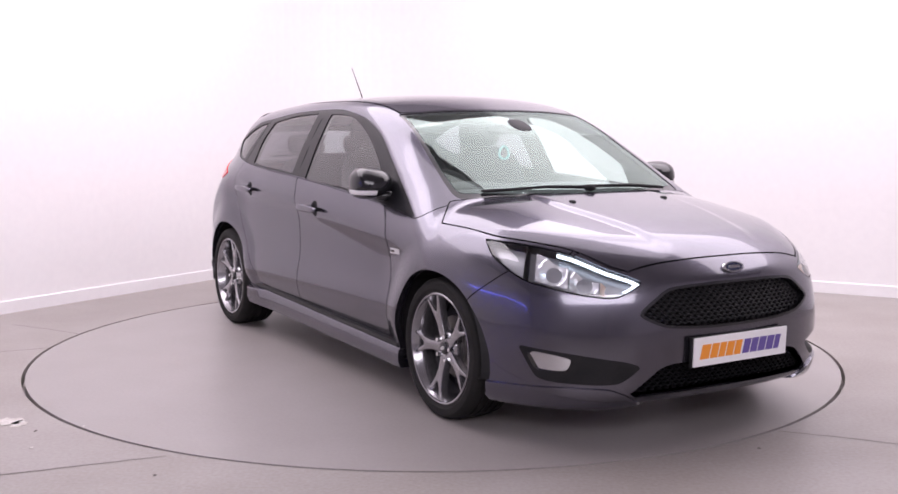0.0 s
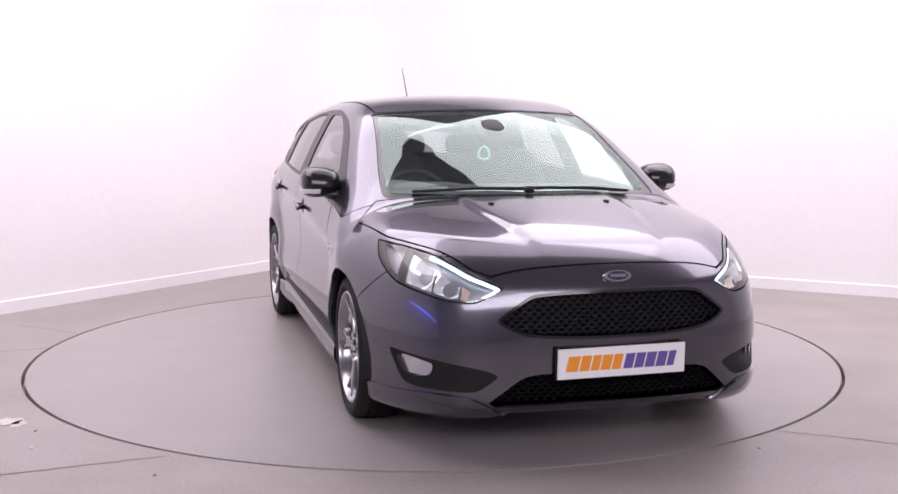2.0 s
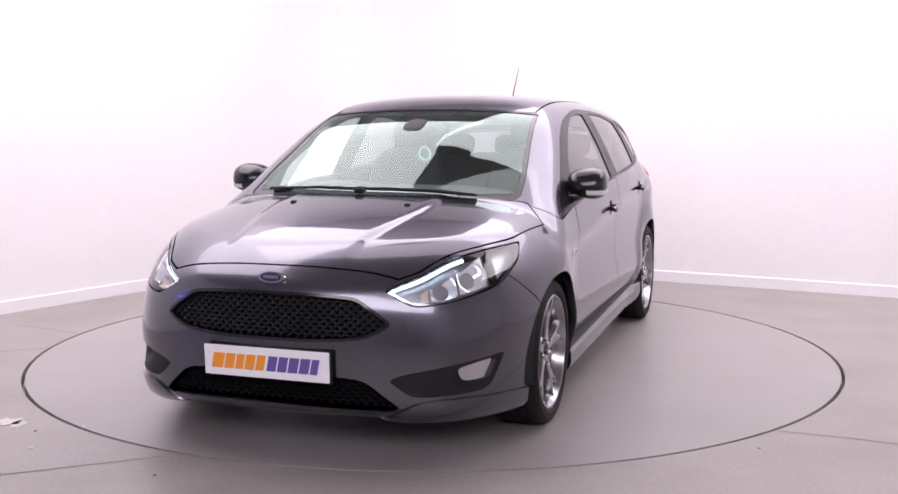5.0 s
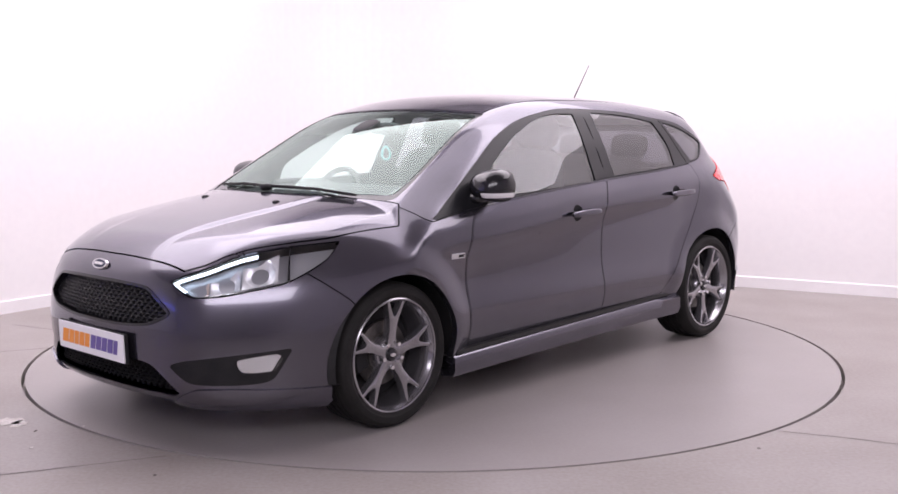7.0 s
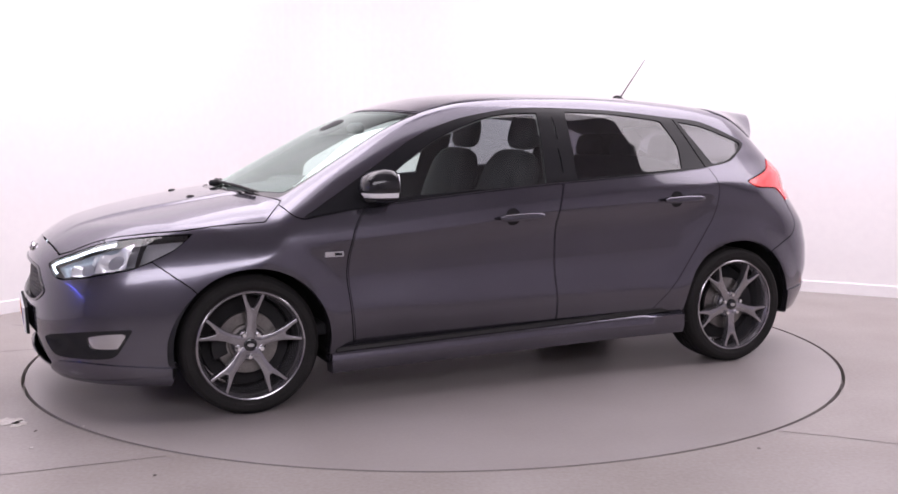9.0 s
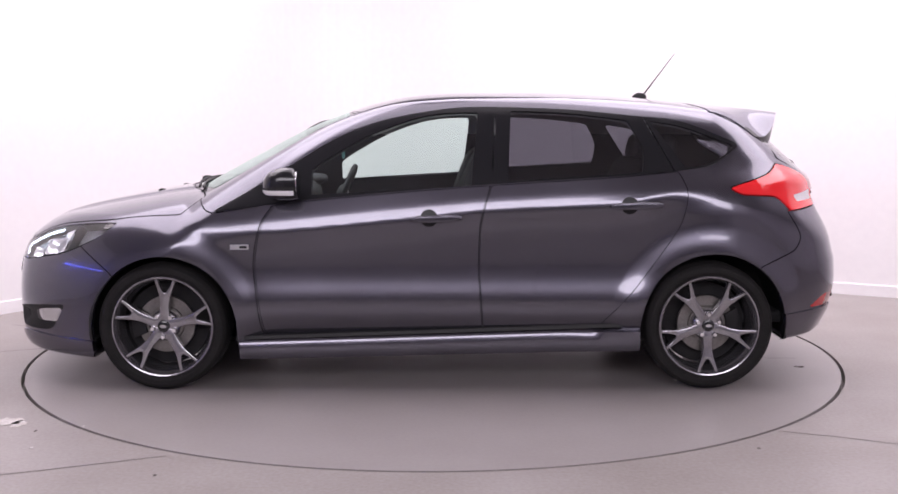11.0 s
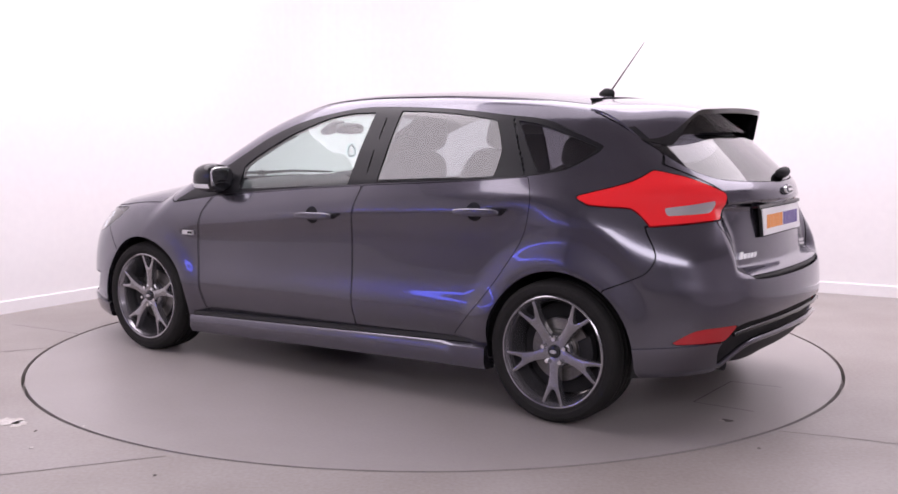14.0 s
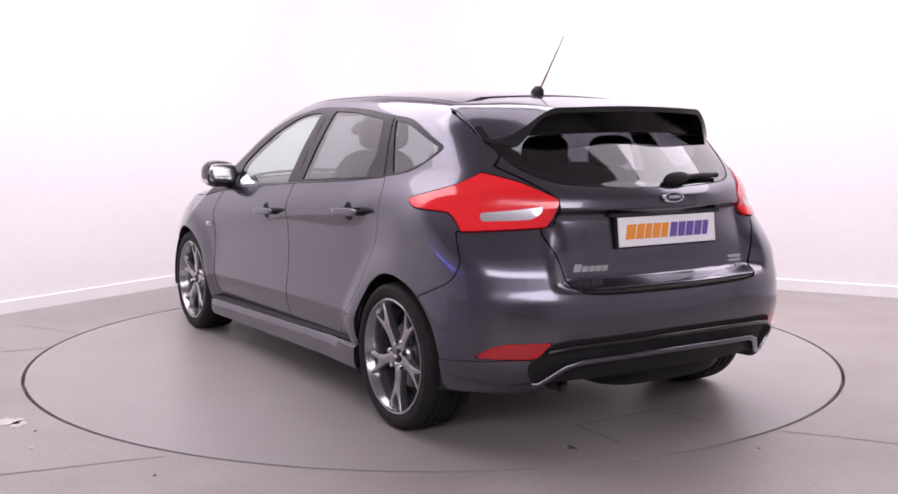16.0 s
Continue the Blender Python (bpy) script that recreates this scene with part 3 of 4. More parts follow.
V, NR, TR = body_shell(0.0125)
fn = np.cross(V[TR[:, 1]] - V[TR[:, 0]], V[TR[:, 2]] - V[TR[:, 0]])
flip = (fn * NR[TR].sum(1)).sum(1) < 0
TR[flip] = TR[flip][:, ::-1]
rest = (V, NR, TR)
_, rest = split(rest, rest[0][:, 1] + 1e-9)
rest[0][:, 1] = np.where(np.abs(rest[0][:, 1]) < 2e-4, 0, rest[0][:, 1])


def views(mesh):
    x, y, z = mesh[0].T
    return x, y, z


# wheel openings
x, y, z = views(rest)
for cx, cz in ((1.312, 0.305), (-1.342, 0.313)):
    x, y, z = views(rest)
    d = distance(np.concatenate([circle(cx, cz, 0.352)]), x, z, y > 0.5)
    d = np.where((y > 0.5) & (np.abs(x - cx) < 0.352) & (z < cz), np.abs(x - cx) - 0.352, d)
    rest = split(rest, d)[1]

# windscreen with its black border
x, y, z = views(rest)
border, rest = carve(rest, SCREEN_OUT, x, y, z > 0.9, 0.0015)
x, y, z = views(border)
screen, border = carve(border, SCREEN_IN, x, y, z > 0, 0.0)
panel("windscreen", sunk(screen, 0.002), SCREEN, None, "large raked windscreen with a greenish sheen", 0.004, True)
panel("windscreen_border", sunk(border, 0.004), BLACK, None, "black windscreen border and cowl", 0.01, True)

# side windows
x, y, z = views(rest)
frame_mesh, rest = carve(rest, WINDOWS, x, z, (y > 0.45) & (z > 0.8), 0.001)
panes = []
for line, mat, name, label in ((PANE_FRONT, CLEAR, "front_side_window", "clear front side window"), (PANE_REAR, PRIVACY, "rear_side_window", "dark tinted rear side window"), (PANE_QUARTER, PRIVACY, "quarter_window", "dark tinted quarter window")):
    x, y, z = views(frame_mesh)
    d = distance(line, x, z, y > 0)
    pane = split(frame_mesh, d)[0]
    frame_mesh = split(frame_mesh, d)[1]
    pair(name, sunk(pane, 0.005), mat, None, label, 0.003)
for line in (outline([(-0.258, 0.97, 1), (-0.268, 0.97, 1), (-0.302, 1.40, 1), (-0.292, 1.40, 1)], 2), outline([(-1.157, 1.03, 1), (-1.168, 1.03, 1), (-0.998, 1.36, 1), (-0.987, 1.36, 1)], 2)):
    x, y, z = views(frame_mesh)
    frame_mesh = split(frame_mesh, distance(line, x, z, y > 0))[1]
pair("window_surround", frame_mesh, SATIN, None, "gloss black window surround", 0.008)

# rear window
x, y, z = views(rest)
pane, rest = carve(rest, BACKLIGHT, y, z, (x < -1.3) & (z > 0.98), 0.0025)
panel("rear_window", sunk(pane, 0.003), PRIVACY, None, "dark tinted rear window", 0.004, True)

# lamps
x, y, z = views(rest)
lamp, rest = carve(rest, HEADLAMP, x - y, z, (x > 1.4) & (y > 0.35) & (z > 0.5), 0.003)
headlamps = pair("headlight", lamp, LENS, None, "clear swept-back headlight, its daytime strip lit", 0.004)
x, y, z = views(lamp)
dl = distance(HEADLAMP, x - y, z, y > 0)
upper = z - (0.632 + (1.265 - (x - y)) * 0.155)
housing = sunk(lamp, 0.05)
sh = housing[0][:, 0] - housing[0][:, 1]
pair("lamp_housing", split(housing, sh - 1.04)[0], HOUSING, headlamps, "dark grey lamp housing", -0.048)
pair("lamp_shell", split(housing, 1.04 - sh)[0], SHELL, headlamps, "silvery lamp shell", -0.048)
strip = split(lamp, np.where(upper > 0.05, -0.014 - dl, 0.02) + 0.0 * z)[0]
x, y, z = views(strip)
strip = split(strip, 1.20 - (x - y))[0]
pair("daytime_strip", sunk(strip, 0.012), LED, headlamps, "lit bluish white daytime strip", 0.006)
x, y, z = views(lamp)
cell = split(lamp, dl + 0.014)[0]
x, y, z = views(cell)
s = x - y
for lo, hi, mat, name, label in ((1.46, 1.62, AMBER, "indicator_cell", "pale indicator cell"), (1.285, 1.45, REFLECT, "inner_reflector", "chromed inner reflector"), (1.08, 1.275, REFLECT, "outer_reflector", "chromed outer reflector")):
    q = split(cell, lo - s)[0]
    s2 = q[0][:, 0] - q[0][:, 1]
    q = split(q, s2 - hi)[0]
    s2, z2 = q[0][:, 0] - q[0][:, 1], q[0][:, 2]
    q = split(q, z2 - (0.772 - 0.27 * (s2 - 1.1)))[0]
    s2, z2 = q[0][:, 0] - q[0][:, 1], q[0][:, 2]
    mid, zc = (lo + hi) / 2, z2.mean()
    bowl = 0.018 + 0.05 * np.clip(1 - ((s2 - mid) / 0.085) ** 2 - ((z2 - zc) / 0.055) ** 2, 0, 1)
    vv, nn, tt = sunk(q, bowl)
    pair(name, (vv, nn, tt), mat, headlamps, label, 0.0)
    for ob in [o for h in headlamps for o in h.children if o.name.startswith(name)]:
        ob.data.normals_split_custom_set_from_vertices(np.zeros((len(ob.data.vertices), 3), np.float32))

x, y, z = views(rest)
lamp, rest = carve(rest, TAILLAMP, x + y, z, (x < -1.3) & (y > 0.35) & (z > 0.8), 0.003)
x, y, z = views(lamp)
white, red = carve(lamp, REVERSE, x + y, z, y > 0, 0.0)
tails = pair("tail_light", sunk(red, -0.004), RED, None, "large red wraparound tail light", 0.016)
pair("reverse_lens", sunk(white, -0.001), SILVER, tails, "clear reversing lens", 0.006)

# nose openings, each with a sunk bottom painted near-black as a dark cavity
x, y, z = views(rest)
opening, rest = carve(rest, GRILLE, y, z, x > 2.0, 0.0)
x, y, z = views(opening)
dg = distance(GRILLE, y, z, x > 0)
lip, inner = split(opening, -0.011 - dg)
grille = panel("grille", sunk(inner, 0.045), DARK, None, "black honeycomb grille in a gloss surround", -0.045, True)
panel("grille_surround", sunk(lip, -0.004), BLACK, grille, "gloss black grille surround", 0.03, True)
x, y, z = views(rest)
opening, rest = carve(rest, INTAKE, y, z, x > 2.0, 0.0)
intake = panel("lower_intake", sunk(opening, 0.06), DARK, None, "black lower air intake with honeycomb mesh", -0.06, True)
x, y, z = views(rest)
opening, rest = carve(rest, FOG, x - y, z, (x > 1.6) & (y > 0.35) & (z < 0.5), 0.0)
x, y, z = views(opening)
df = distance(FOG, x - y, z, x > 0)
fogs = pair("fog_light_recess", sunk(opening, np.clip(-df * 1.2, 0, 0.038)), MATT, None, "gloss black fog light recess", 0.004)
lens_line = outline([(1.300, 0.366), (1.06, 0.384), (1.09, 0.322), (1.27, 0.318)], 4)
lens = split(opening, distance(lens_line, x - y, z, x > 0))[0]
pair("fog_light", sunk(lens, 0.012), LENS, fogs, "clear fog light lens", 0.004)
pair("fog_reflector", sunk(lens, 0.026), CHROME, fogs, "chromed fog light reflector", 0.0)

# stern: reflectors and the black insert
x, y, z = views(rest)
bit, rest = carve(rest, REFLECTOR, x + y, z, (x < -1.7) & (y > 0.4) & (z < 0.6), 0.001)
pair("rear_reflector", sunk(bit, 0.002), RED_DARK, None, "dark red rear reflector", 0.01)
x, y, z = views(rest)
bit, rest = carve(rest, DIFFUSER, y, z, (x < -1.8), 0.0)
x, y, z = views(bit)
panel("diffuser", sunk(bit, np.clip(-1.0 * distance(DIFFUSER, y, z, x < 0), 0, 0.025)), MATT, None, "matt black rear bumper insert", 0.004, True)

# tailgate, bonnet, roof
x, y, z = views(rest)
gate, rest = carve(rest, TAILGATE, y, z, (x < -1.1) & (z > 0.55), 0.004)
# lowest band goes black, to paint the gap over the bumper darker and wider
x, y, z = views(gate)
edge, gate = split(gate, np.where(y < 0.47, z - 0.652, 1))
tailgate = panel("tailgate", gate, PAINT, None, "dark grey metallic tailgate", 0.02, True)
panel("tailgate_edge", sunk(edge, 0.006), MATT, tailgate, "black band standing in for the dark gap below the tailgate", 0.01, True)
x, y, z = views(rest)
bit, rest = carve(rest, HOOD, x, y, z > 0.62, 0.003)
bonnet = panel("bonnet", bit, PAINT, None, "dark grey metallic bonnet with two creases", 0.02, True)
x, y, z = views(rest)
bit, rest = carve(rest, ROOF, x, y, z > 1.2, 0.005)
panel("roof", bit, PAINT, None, "dark grey metallic roof panel", 0.012, True)

# doors, with cups behind the handles; the cups' shade is put in as black
doors = {}
for name, line, cup in (("front_door", DOOR_FRONT, (0.035, 0.838)), ("rear_door", DOOR_REAR, (-0.925, 0.897))):
    x, y, z = views(rest)
    bit, rest = carve(rest, line, x, z, y > 0.6, 0.0016)
    x, y, z = views(bit)
    ring = circle(*cup, 0.042, 32)
    hollow, bit = carve(bit, ring, x, z, y > 0, 0.0)
    doors[name] = pair(name, bit, PAINT, None, "dark grey metallic " + name.replace("_", " "), 0.02)
    x, y, z = views(hollow)
    pair("handle_cup", sunk(hollow, np.clip(1.0 * np.clip(-distance(ring, x, z, y > 0), 0, 1), 0, 0.022)), SATIN, doors[name], "hollow behind the door handle", 0.0)

# bumpers with their lower lips
x, y, z = views(rest)
bit, rest = carve(rest, NOSE, x, z, x > 1.0, 0.0025)
x, y, z = views(bit)
lip_line = curve((0.80, 0.238), (1.1, 0.250), (1.35, 0.259), (1.5, 0.256), (1.62, 0.225), (1.70, 0.18), (2.3, 0.18))
lip, bit = split(bit, np.where(x > 0, z - lip_line(x - y), 1))
bumper = panel("front_bumper", bit, PAINT, None, "dark grey metallic front bumper", 0.012, True)
x, y, z = views(lip)
lip = (lip[0] + np.array([0, 0, -0.012]) * np.clip((lip_line(x - y) - z) / 0.06, 0, 1)[:, None], lip[1], lip[2])
panel("front_lip", sunk(lip, -0.010), PAINT, bumper, "dark grey front bumper lip", 0.03, True)
x, y, z = views(rest)
bit, rest = carve(rest, STERN, x, z, x < -1.0, 0.0025)
x, y, z = views(bit)
lip_line = curve((-1.5, 0.39), (-1.32, 0.393), (-1.1, 0.383), (-0.8, 0.368))
lip, bit = split(bit, z - lip_line(x + y))
rear_bumper = panel("rear_bumper", bit, PAINT, None, "dark grey metallic rear bumper", 0.03, True)
panel("rear_lip", sunk(lip, -0.008), PAINT, rear_bumper, "dark grey rear bumper lip", 0.03, True)

# wings, underside and the rest of the shell
x, y, z = views(rest)
under, rest = split(rest, np.where(z < 0.30, rest[1][:, 2] + 0.75, 1))
panel("underbody", under, MATT, None, "black underbody", 0.0, True)
x, y, z = views(rest)
bit, rest = carve(rest, FENDER, x, z, (y > 0.5) & (x > 0.6), 0.0025)
pair("front_wing", bit, PAINT, None, "dark grey metallic front wing", 0.03)
pair("body_side", rest, PAINT, None, "dark grey metallic body side and pillars", 0.02)

# inner skin of the cabin
V, NR, TR = body_shell(0.03)
fn = np.cross(V[TR[:, 1]] - V[TR[:, 0]], V[TR[:, 2]] - V[TR[:, 0]])
flip = (fn * NR[TR].sum(1)).sum(1) < 0
TR[flip] = TR[flip][:, ::-1]
skin = split((V, NR, TR), -V[:, 1] + 0.0)[0]
skin = split(skin, 0.22 - skin[0][:, 2])[0]
skin = split(skin, skin[0][:, 0] - 1.28)[0]
for line, axis, low in ((SCREEN_OUT, 1, 0.9), (PANE_FRONT, 2, 0.8), (PANE_REAR, 2, 0.8), (PANE_QUARTER, 2, 0.8)):
    x, y, z = views(skin)
    skin = split(skin, distance(line, x, skin[0][:, axis], (z > low) & ((y > 0.4) | (axis == 1))))[1]
x, y, z = views(skin)
skin = split(skin, distance(BACKLIGHT, y, z, (x < -1.3) & (z > 0.98)))[1]
for cx in (1.312, -1.342):
    x, y, z = views(skin)
    skin = split(skin, np.where(y > 0.3, np.hypot(x - cx, z - 0.31) - 0.40, 1))[1]
head = split(skin, 1.24 - skin[0][:, 2])
sv = sunk(head[0], 0.022)
panel("headlining", (sv[0], -sv[1], sv[2][:, ::-1]), LINER, None, "pale grey cloth headlining", 0.0, True)
sv = sunk(head[1], 0.028)
panel("cabin_lining", (sv[0], -sv[1], sv[2][:, ::-1]), TRIM, None, "dark plastic cabin lining", 0.0, True)


# ---- wheels ----
def lathe(profile, n=72, closed=False):
    """A turned form about the y axis, from pairs (radius, y)."""
    bm = bmesh.new()
    rings = [[bm.verts.new((r * math.cos(i * math.tau / n), h, r * math.sin(i * math.tau / n))) for i in range(n)] for r, h in profile]
    pairs = list(zip(rings, rings[1:])) + ([(rings[-1], rings[0])] if closed else [])
    for a, b in pairs:
        for i in range(n):
            j = (i + 1) % n
            bm.faces.new((a[i], a[j], b[j], b[i]))
    bmesh.ops.recalc_face_normals(bm, faces=bm.faces)
    return bm


def smooth_by_angle(ob, degrees=35):
    ob.data.shade_smooth()
    ob.data.set_sharp_from_angle(angle=radians(degrees))
    return ob


def prism(points, low, high, bevel=0.0, segments=2):
    """A flat outline in the x-z plane, as thick as from low to high along y."""
    bm = bmesh.new()
    a = [bm.verts.new((p[0], high, p[1])) for p in points]
    b = [bm.verts.new((p[0], low, p[1])) for p in points]
    bm.faces.new(a)
    bm.faces.new(b[::-1])
    k = len(points)
    for i in range(k):
        j = (i + 1) % k
        bm.faces.new((a[j], a[i], b[i], b[j]))
    bmesh.ops.recalc_face_normals(bm, faces=bm.faces)
    if bevel:
        es = [e for e in bm.edges if abs(e.verts[0].co.y - high) < 1e-6 and abs(e.verts[1].co.y - high) < 1e-6]
        bmesh.ops.bevel(bm, geom=es, offset=bevel, segments=segments, affect="EDGES", profile=0.5)
    return bm


def make_wheel():
    tyre_line = [(0.236, -0.085), (0.250, -0.098), (0.275, -0.112), (0.296, -0.108), (0.307, -0.094)]
    for g in (-0.055, -0.018, 0.018, 0.055):
        tyre_line += [(0.311, g - 0.006), (0.304, g - 0.004), (0.304, g + 0.004), (0.311, g + 0.006)]
    tyre_line += [(0.307, 0.094), (0.298, 0.107), (0.290, 0.111), (0.288, 0.1135), (0.278, 0.115), (0.262, 0.113), (0.259, 0.1095), (0.250, 0.106), (0.243, 0.100), (0.236, 0.085)]
    rim_line = [(0.2455, 0.100), (0.2455, 0.107), (0.241, 0.110), (0.2355, 0.108), (0.2325, 0.098), (0.226, 0.090), (0.219, 0.060), (0.212, 0.02), (0.208, -0.08), (0.228, -0.098), (0.240, -0.098)]
    wheel = part("wheel", lathe(rim_line), RIM, None, "dark grey five-spoke alloy wheel")
    smooth_by_angle(wheel, 50)
    tyre = part("tyre", lathe(tyre_line, 96), RUBBER, wheel, "low-profile black tyre")
    smooth_by_angle(tyre, 40)
    shape = [(0.020, -0.030), (0.060, -0.0235), (0.105, -0.0205), (0.150, -0.027), (0.196, -0.042), (0.2325, -0.054), (0.2345, -0.0385), (0.200, -0.0255), (0.168, -0.0075),
             (0.165, 0.0), (0.168, 0.0075), (0.200, 0.0255), (0.2345, 0.0385), (0.2325, 0.054), (0.196, 0.042), (0.150, 0.027), (0.105, 0.0205), (0.060, 0.0235), (0.020, 0.030)]
    for i in range(5):
        bm = prism(shape, 0.045, 0.082, 0.005)
        for v in bm.verts:  # the spokes dish inwards to the hub and have a soft ridge
            r = math.hypot(v.co.x, v.co.z)
            v.co.y += 0.016 * (r / 0.23) ** 2 - 0.12 * abs(v.co.z) * (1 if r < 0.14 else 0.4)
        bmesh.ops.rotate(bm, verts=bm.verts, matrix=Matrix.Rotation(-radians(90 + 72 * i), 3, "Y"))
        smooth_by_angle(part("spoke", bm, RIM, wheel), 30)
        a = radians(270 + 72 * i)
        bm = bmesh.new()
        bmesh.ops.create_cone(bm, cap_ends=True, segments=6, radius1=0.0105, radius2=0.0095, depth=0.022, matrix=Matrix.Translation((0.054 * math.cos(a), 0.082, 0.054 * math.sin(a))) @ pose(0, 0, 0, -90))
        part("wheel_nut", bm, CHROME, wheel, "chrome wheel nut")
    hub = part("hub", lathe([(0.0, 0.070), (0.066, 0.070), (0.074, 0.062), (0.078, 0.03), (0.06, 0.0)], 40), RIM, wheel, "grey wheel hub")
    smooth_by_angle(hub, 40)
    cap = part("hub_cap", lathe([(0.0, 0.090), (0.018, 0.0895), (0.027, 0.086), (0.030, 0.078), (0.030, 0.06)], 36), BLACK, wheel, "black hub cap")
    smooth_by_angle(cap, 40)
    bm = bmesh.new()
    bmesh.ops.create_cone(bm, cap_ends=True, segments=28, radius1=0.016, radius2=0.015, depth=0.003, matrix=Matrix.Translation((0, 0.0905, 0)) @ pose(0, 0, 0, -90) @ Matrix.Diagonal((1, 0.5, 1, 1)))
    part("hub_emblem", bm, SILVER, wheel, "small silver oval emblem")
    disc = part("brake_disc", lathe([(0.06, 0.030), (0.085, 0.030), (0.088, 0.022), (0.138, 0.022), (0.140, 0.010), (0.06, 0.0)], 56), STEEL, wheel, "worn steel brake disc")
    smooth_by_angle(disc, 30)
    back = part("rim_back", lathe([(0.0, -0.03), (0.2, -0.03), (0.206, -0.05)], 40), MATT, wheel, "dark inner side of the wheel")
    bm = bmesh.new()
    arc = [(0.165 * math.cos(radians(q)), 0.165 * math.sin(radians(q))) for q in range(-28, 30, 8)] + [(0.098 * math.cos(radians(q)), 0.098 * math.sin(radians(q))) for q in range(28, -30, -8)]
    bm.free()
    smooth_by_angle(part("brake_caliper", prism(arc, 0.0, 0.040, 0.006), MATT, wheel, "dark brake caliper"), 30)
    return wheel


HUB_Y, HUB_Z = 0.776, 0.311
first = make_wheel()
first.parent = car
first.matrix_basis = pose(1.322, HUB_Y, HUB_Z, 0, -4, 0)
tagged(first, group="wheels of the car")
for m in (pose(-1.322, HUB_Y + 0.012, HUB_Z, 0, 180, 0), pose(1.322, -HUB_Y, HUB_Z, 0, 20, 180), pose(-1.322, -HUB_Y - 0.012, HUB_Z, 0, 60, 180)):
    copy_thing(first, m)

# dark liners of the wheel housings
for cx, cz in ((1.312, 0.305), (-1.342, 0.313)):
    for sgn in (1, -1):
        bm = bmesh.new()
        n, prof = 36, [(0.350, 0.885), (0.372, 0.86), (0.378, 0.50), (0.10, 0.46)]
        rings = []
        for r, h in prof:
            ring = []
            for i in range(n + 1):
                a = radians(-24 + 228 * i / n)
                ring.append(bm.verts.new((cx + r * math.cos(a), sgn * h, max(cz + r * math.sin(a), 0.245))))
            rings.append(ring)
        for p, q in zip(rings, rings[1:]):
            for i in range(n):
                bm.faces.new((p[i], p[i + 1], q[i + 1], q[i]))
        bmesh.ops.recalc_face_normals(bm, faces=bm.faces)
        part("wheel_housing", bm, MATT, car, "black wheel arch liner")

# ---- sills ----
SKIRT_PROFILE = [(0.845, 0.045), (0.872, 0.036), (0.884, 0.020), (0.886, -0.03), (0.872, -0.062), (0.80, -0.066), (0.78, 0.0)]
for sgn in (1, -1):
    bm = bmesh.new()
    rings = []
    for i in range(25):
        t = i / 24
        px = 0.952 + (-0.985 - 0.952) * t
        mid = 0.212 + 0.052 * t
        flare = 0.018 * step(0.8, 1.0, np.array(t))
        rings.append([bm.verts.new((px, sgn * (a + float(flare) * (h < 0.03)), mid + h * (1 + 0.18 * t))) for a, h in SKIRT_PROFILE])
    for p, q in zip(rings, rings[1:]):
        for j in range(len(p)):
            k = (j + 1) % len(p)
            bm.faces.new((p[j], p[k], q[k], q[j]))
    bm.faces.new(rings[0])
    bm.faces.new(rings[-1][::-1])
    bmesh.ops.recalc_face_normals(bm, faces=bm.faces)
    skirt = smooth_by_angle(part("side_skirt", bm, PAINT, car, "dark grey side skirt under the doors"), 40)
    # added black strip: paints in the shaded gap between door and skirt
    bm = bmesh.new()
    rings = []
    for i in range(25):
        t = i / 24
        mid = 0.212 + 0.052 * t
        rings.append([bm.verts.new((0.93 - 1.86 * t, sgn * a, mid + h * (1 + 0.18 * t))) for a, h in ((0.835, 0.058), (0.876, 0.052), (0.878, 0.036), (0.835, 0.036))])
    for p, q in zip(rings, rings[1:]):
        for j in range(4):
            k = (j + 1) % 4
            bm.faces.new((p[j], p[k], q[k], q[j]))
    bm.faces.new(rings[0])
    bm.faces.new(rings[-1][::-1])
    bmesh.ops.recalc_face_normals(bm, faces=bm.faces)
    part("sill_seal", bm, RUBBER_AND_GAP, skirt, "black strip standing in for the shaded gap between door and skirt")


# ---- rounded blocks ----
def pillow(name, centre, size, mat, parent, label="", power=3.0, shape=None, n=24, turn_by=None):
    """A superellipsoid, bent by an optional function of its unit points."""
    bm = bmesh.new()
    bmesh.ops.create_uvsphere(bm, u_segments=n, v_segments=max(n * 2 // 3, 8), radius=1)
    for v in bm.verts:
        c = v.co
        k = (abs(c.x) ** power + abs(c.y) ** power + abs(c.z) ** power) ** (-1 / power)
        c *= k
        if shape:
            v.co = shape(c.copy())
    bmesh.ops.scale(bm, verts=bm.verts, vec=[s / 2 for s in size])
    if turn_by:
        bmesh.ops.transform(bm, verts=bm.verts, matrix=pose(0, 0, 0, *turn_by))
    bmesh.ops.translate(bm, verts=bm.verts, vec=centre)
    return part(name, bm, mat, parent, label, True)


# ---- door mirrors ----
def mirror_shape(c):
    if c.x < -0.55:
        c.x = -0.55 + (c.x + 0.55) * 0.15
    c.z *= 1 - 0.16 * max(c.x, 0) + 0.10 * c.y
    c.x *= 1 - 0.12 * c.z
    return c


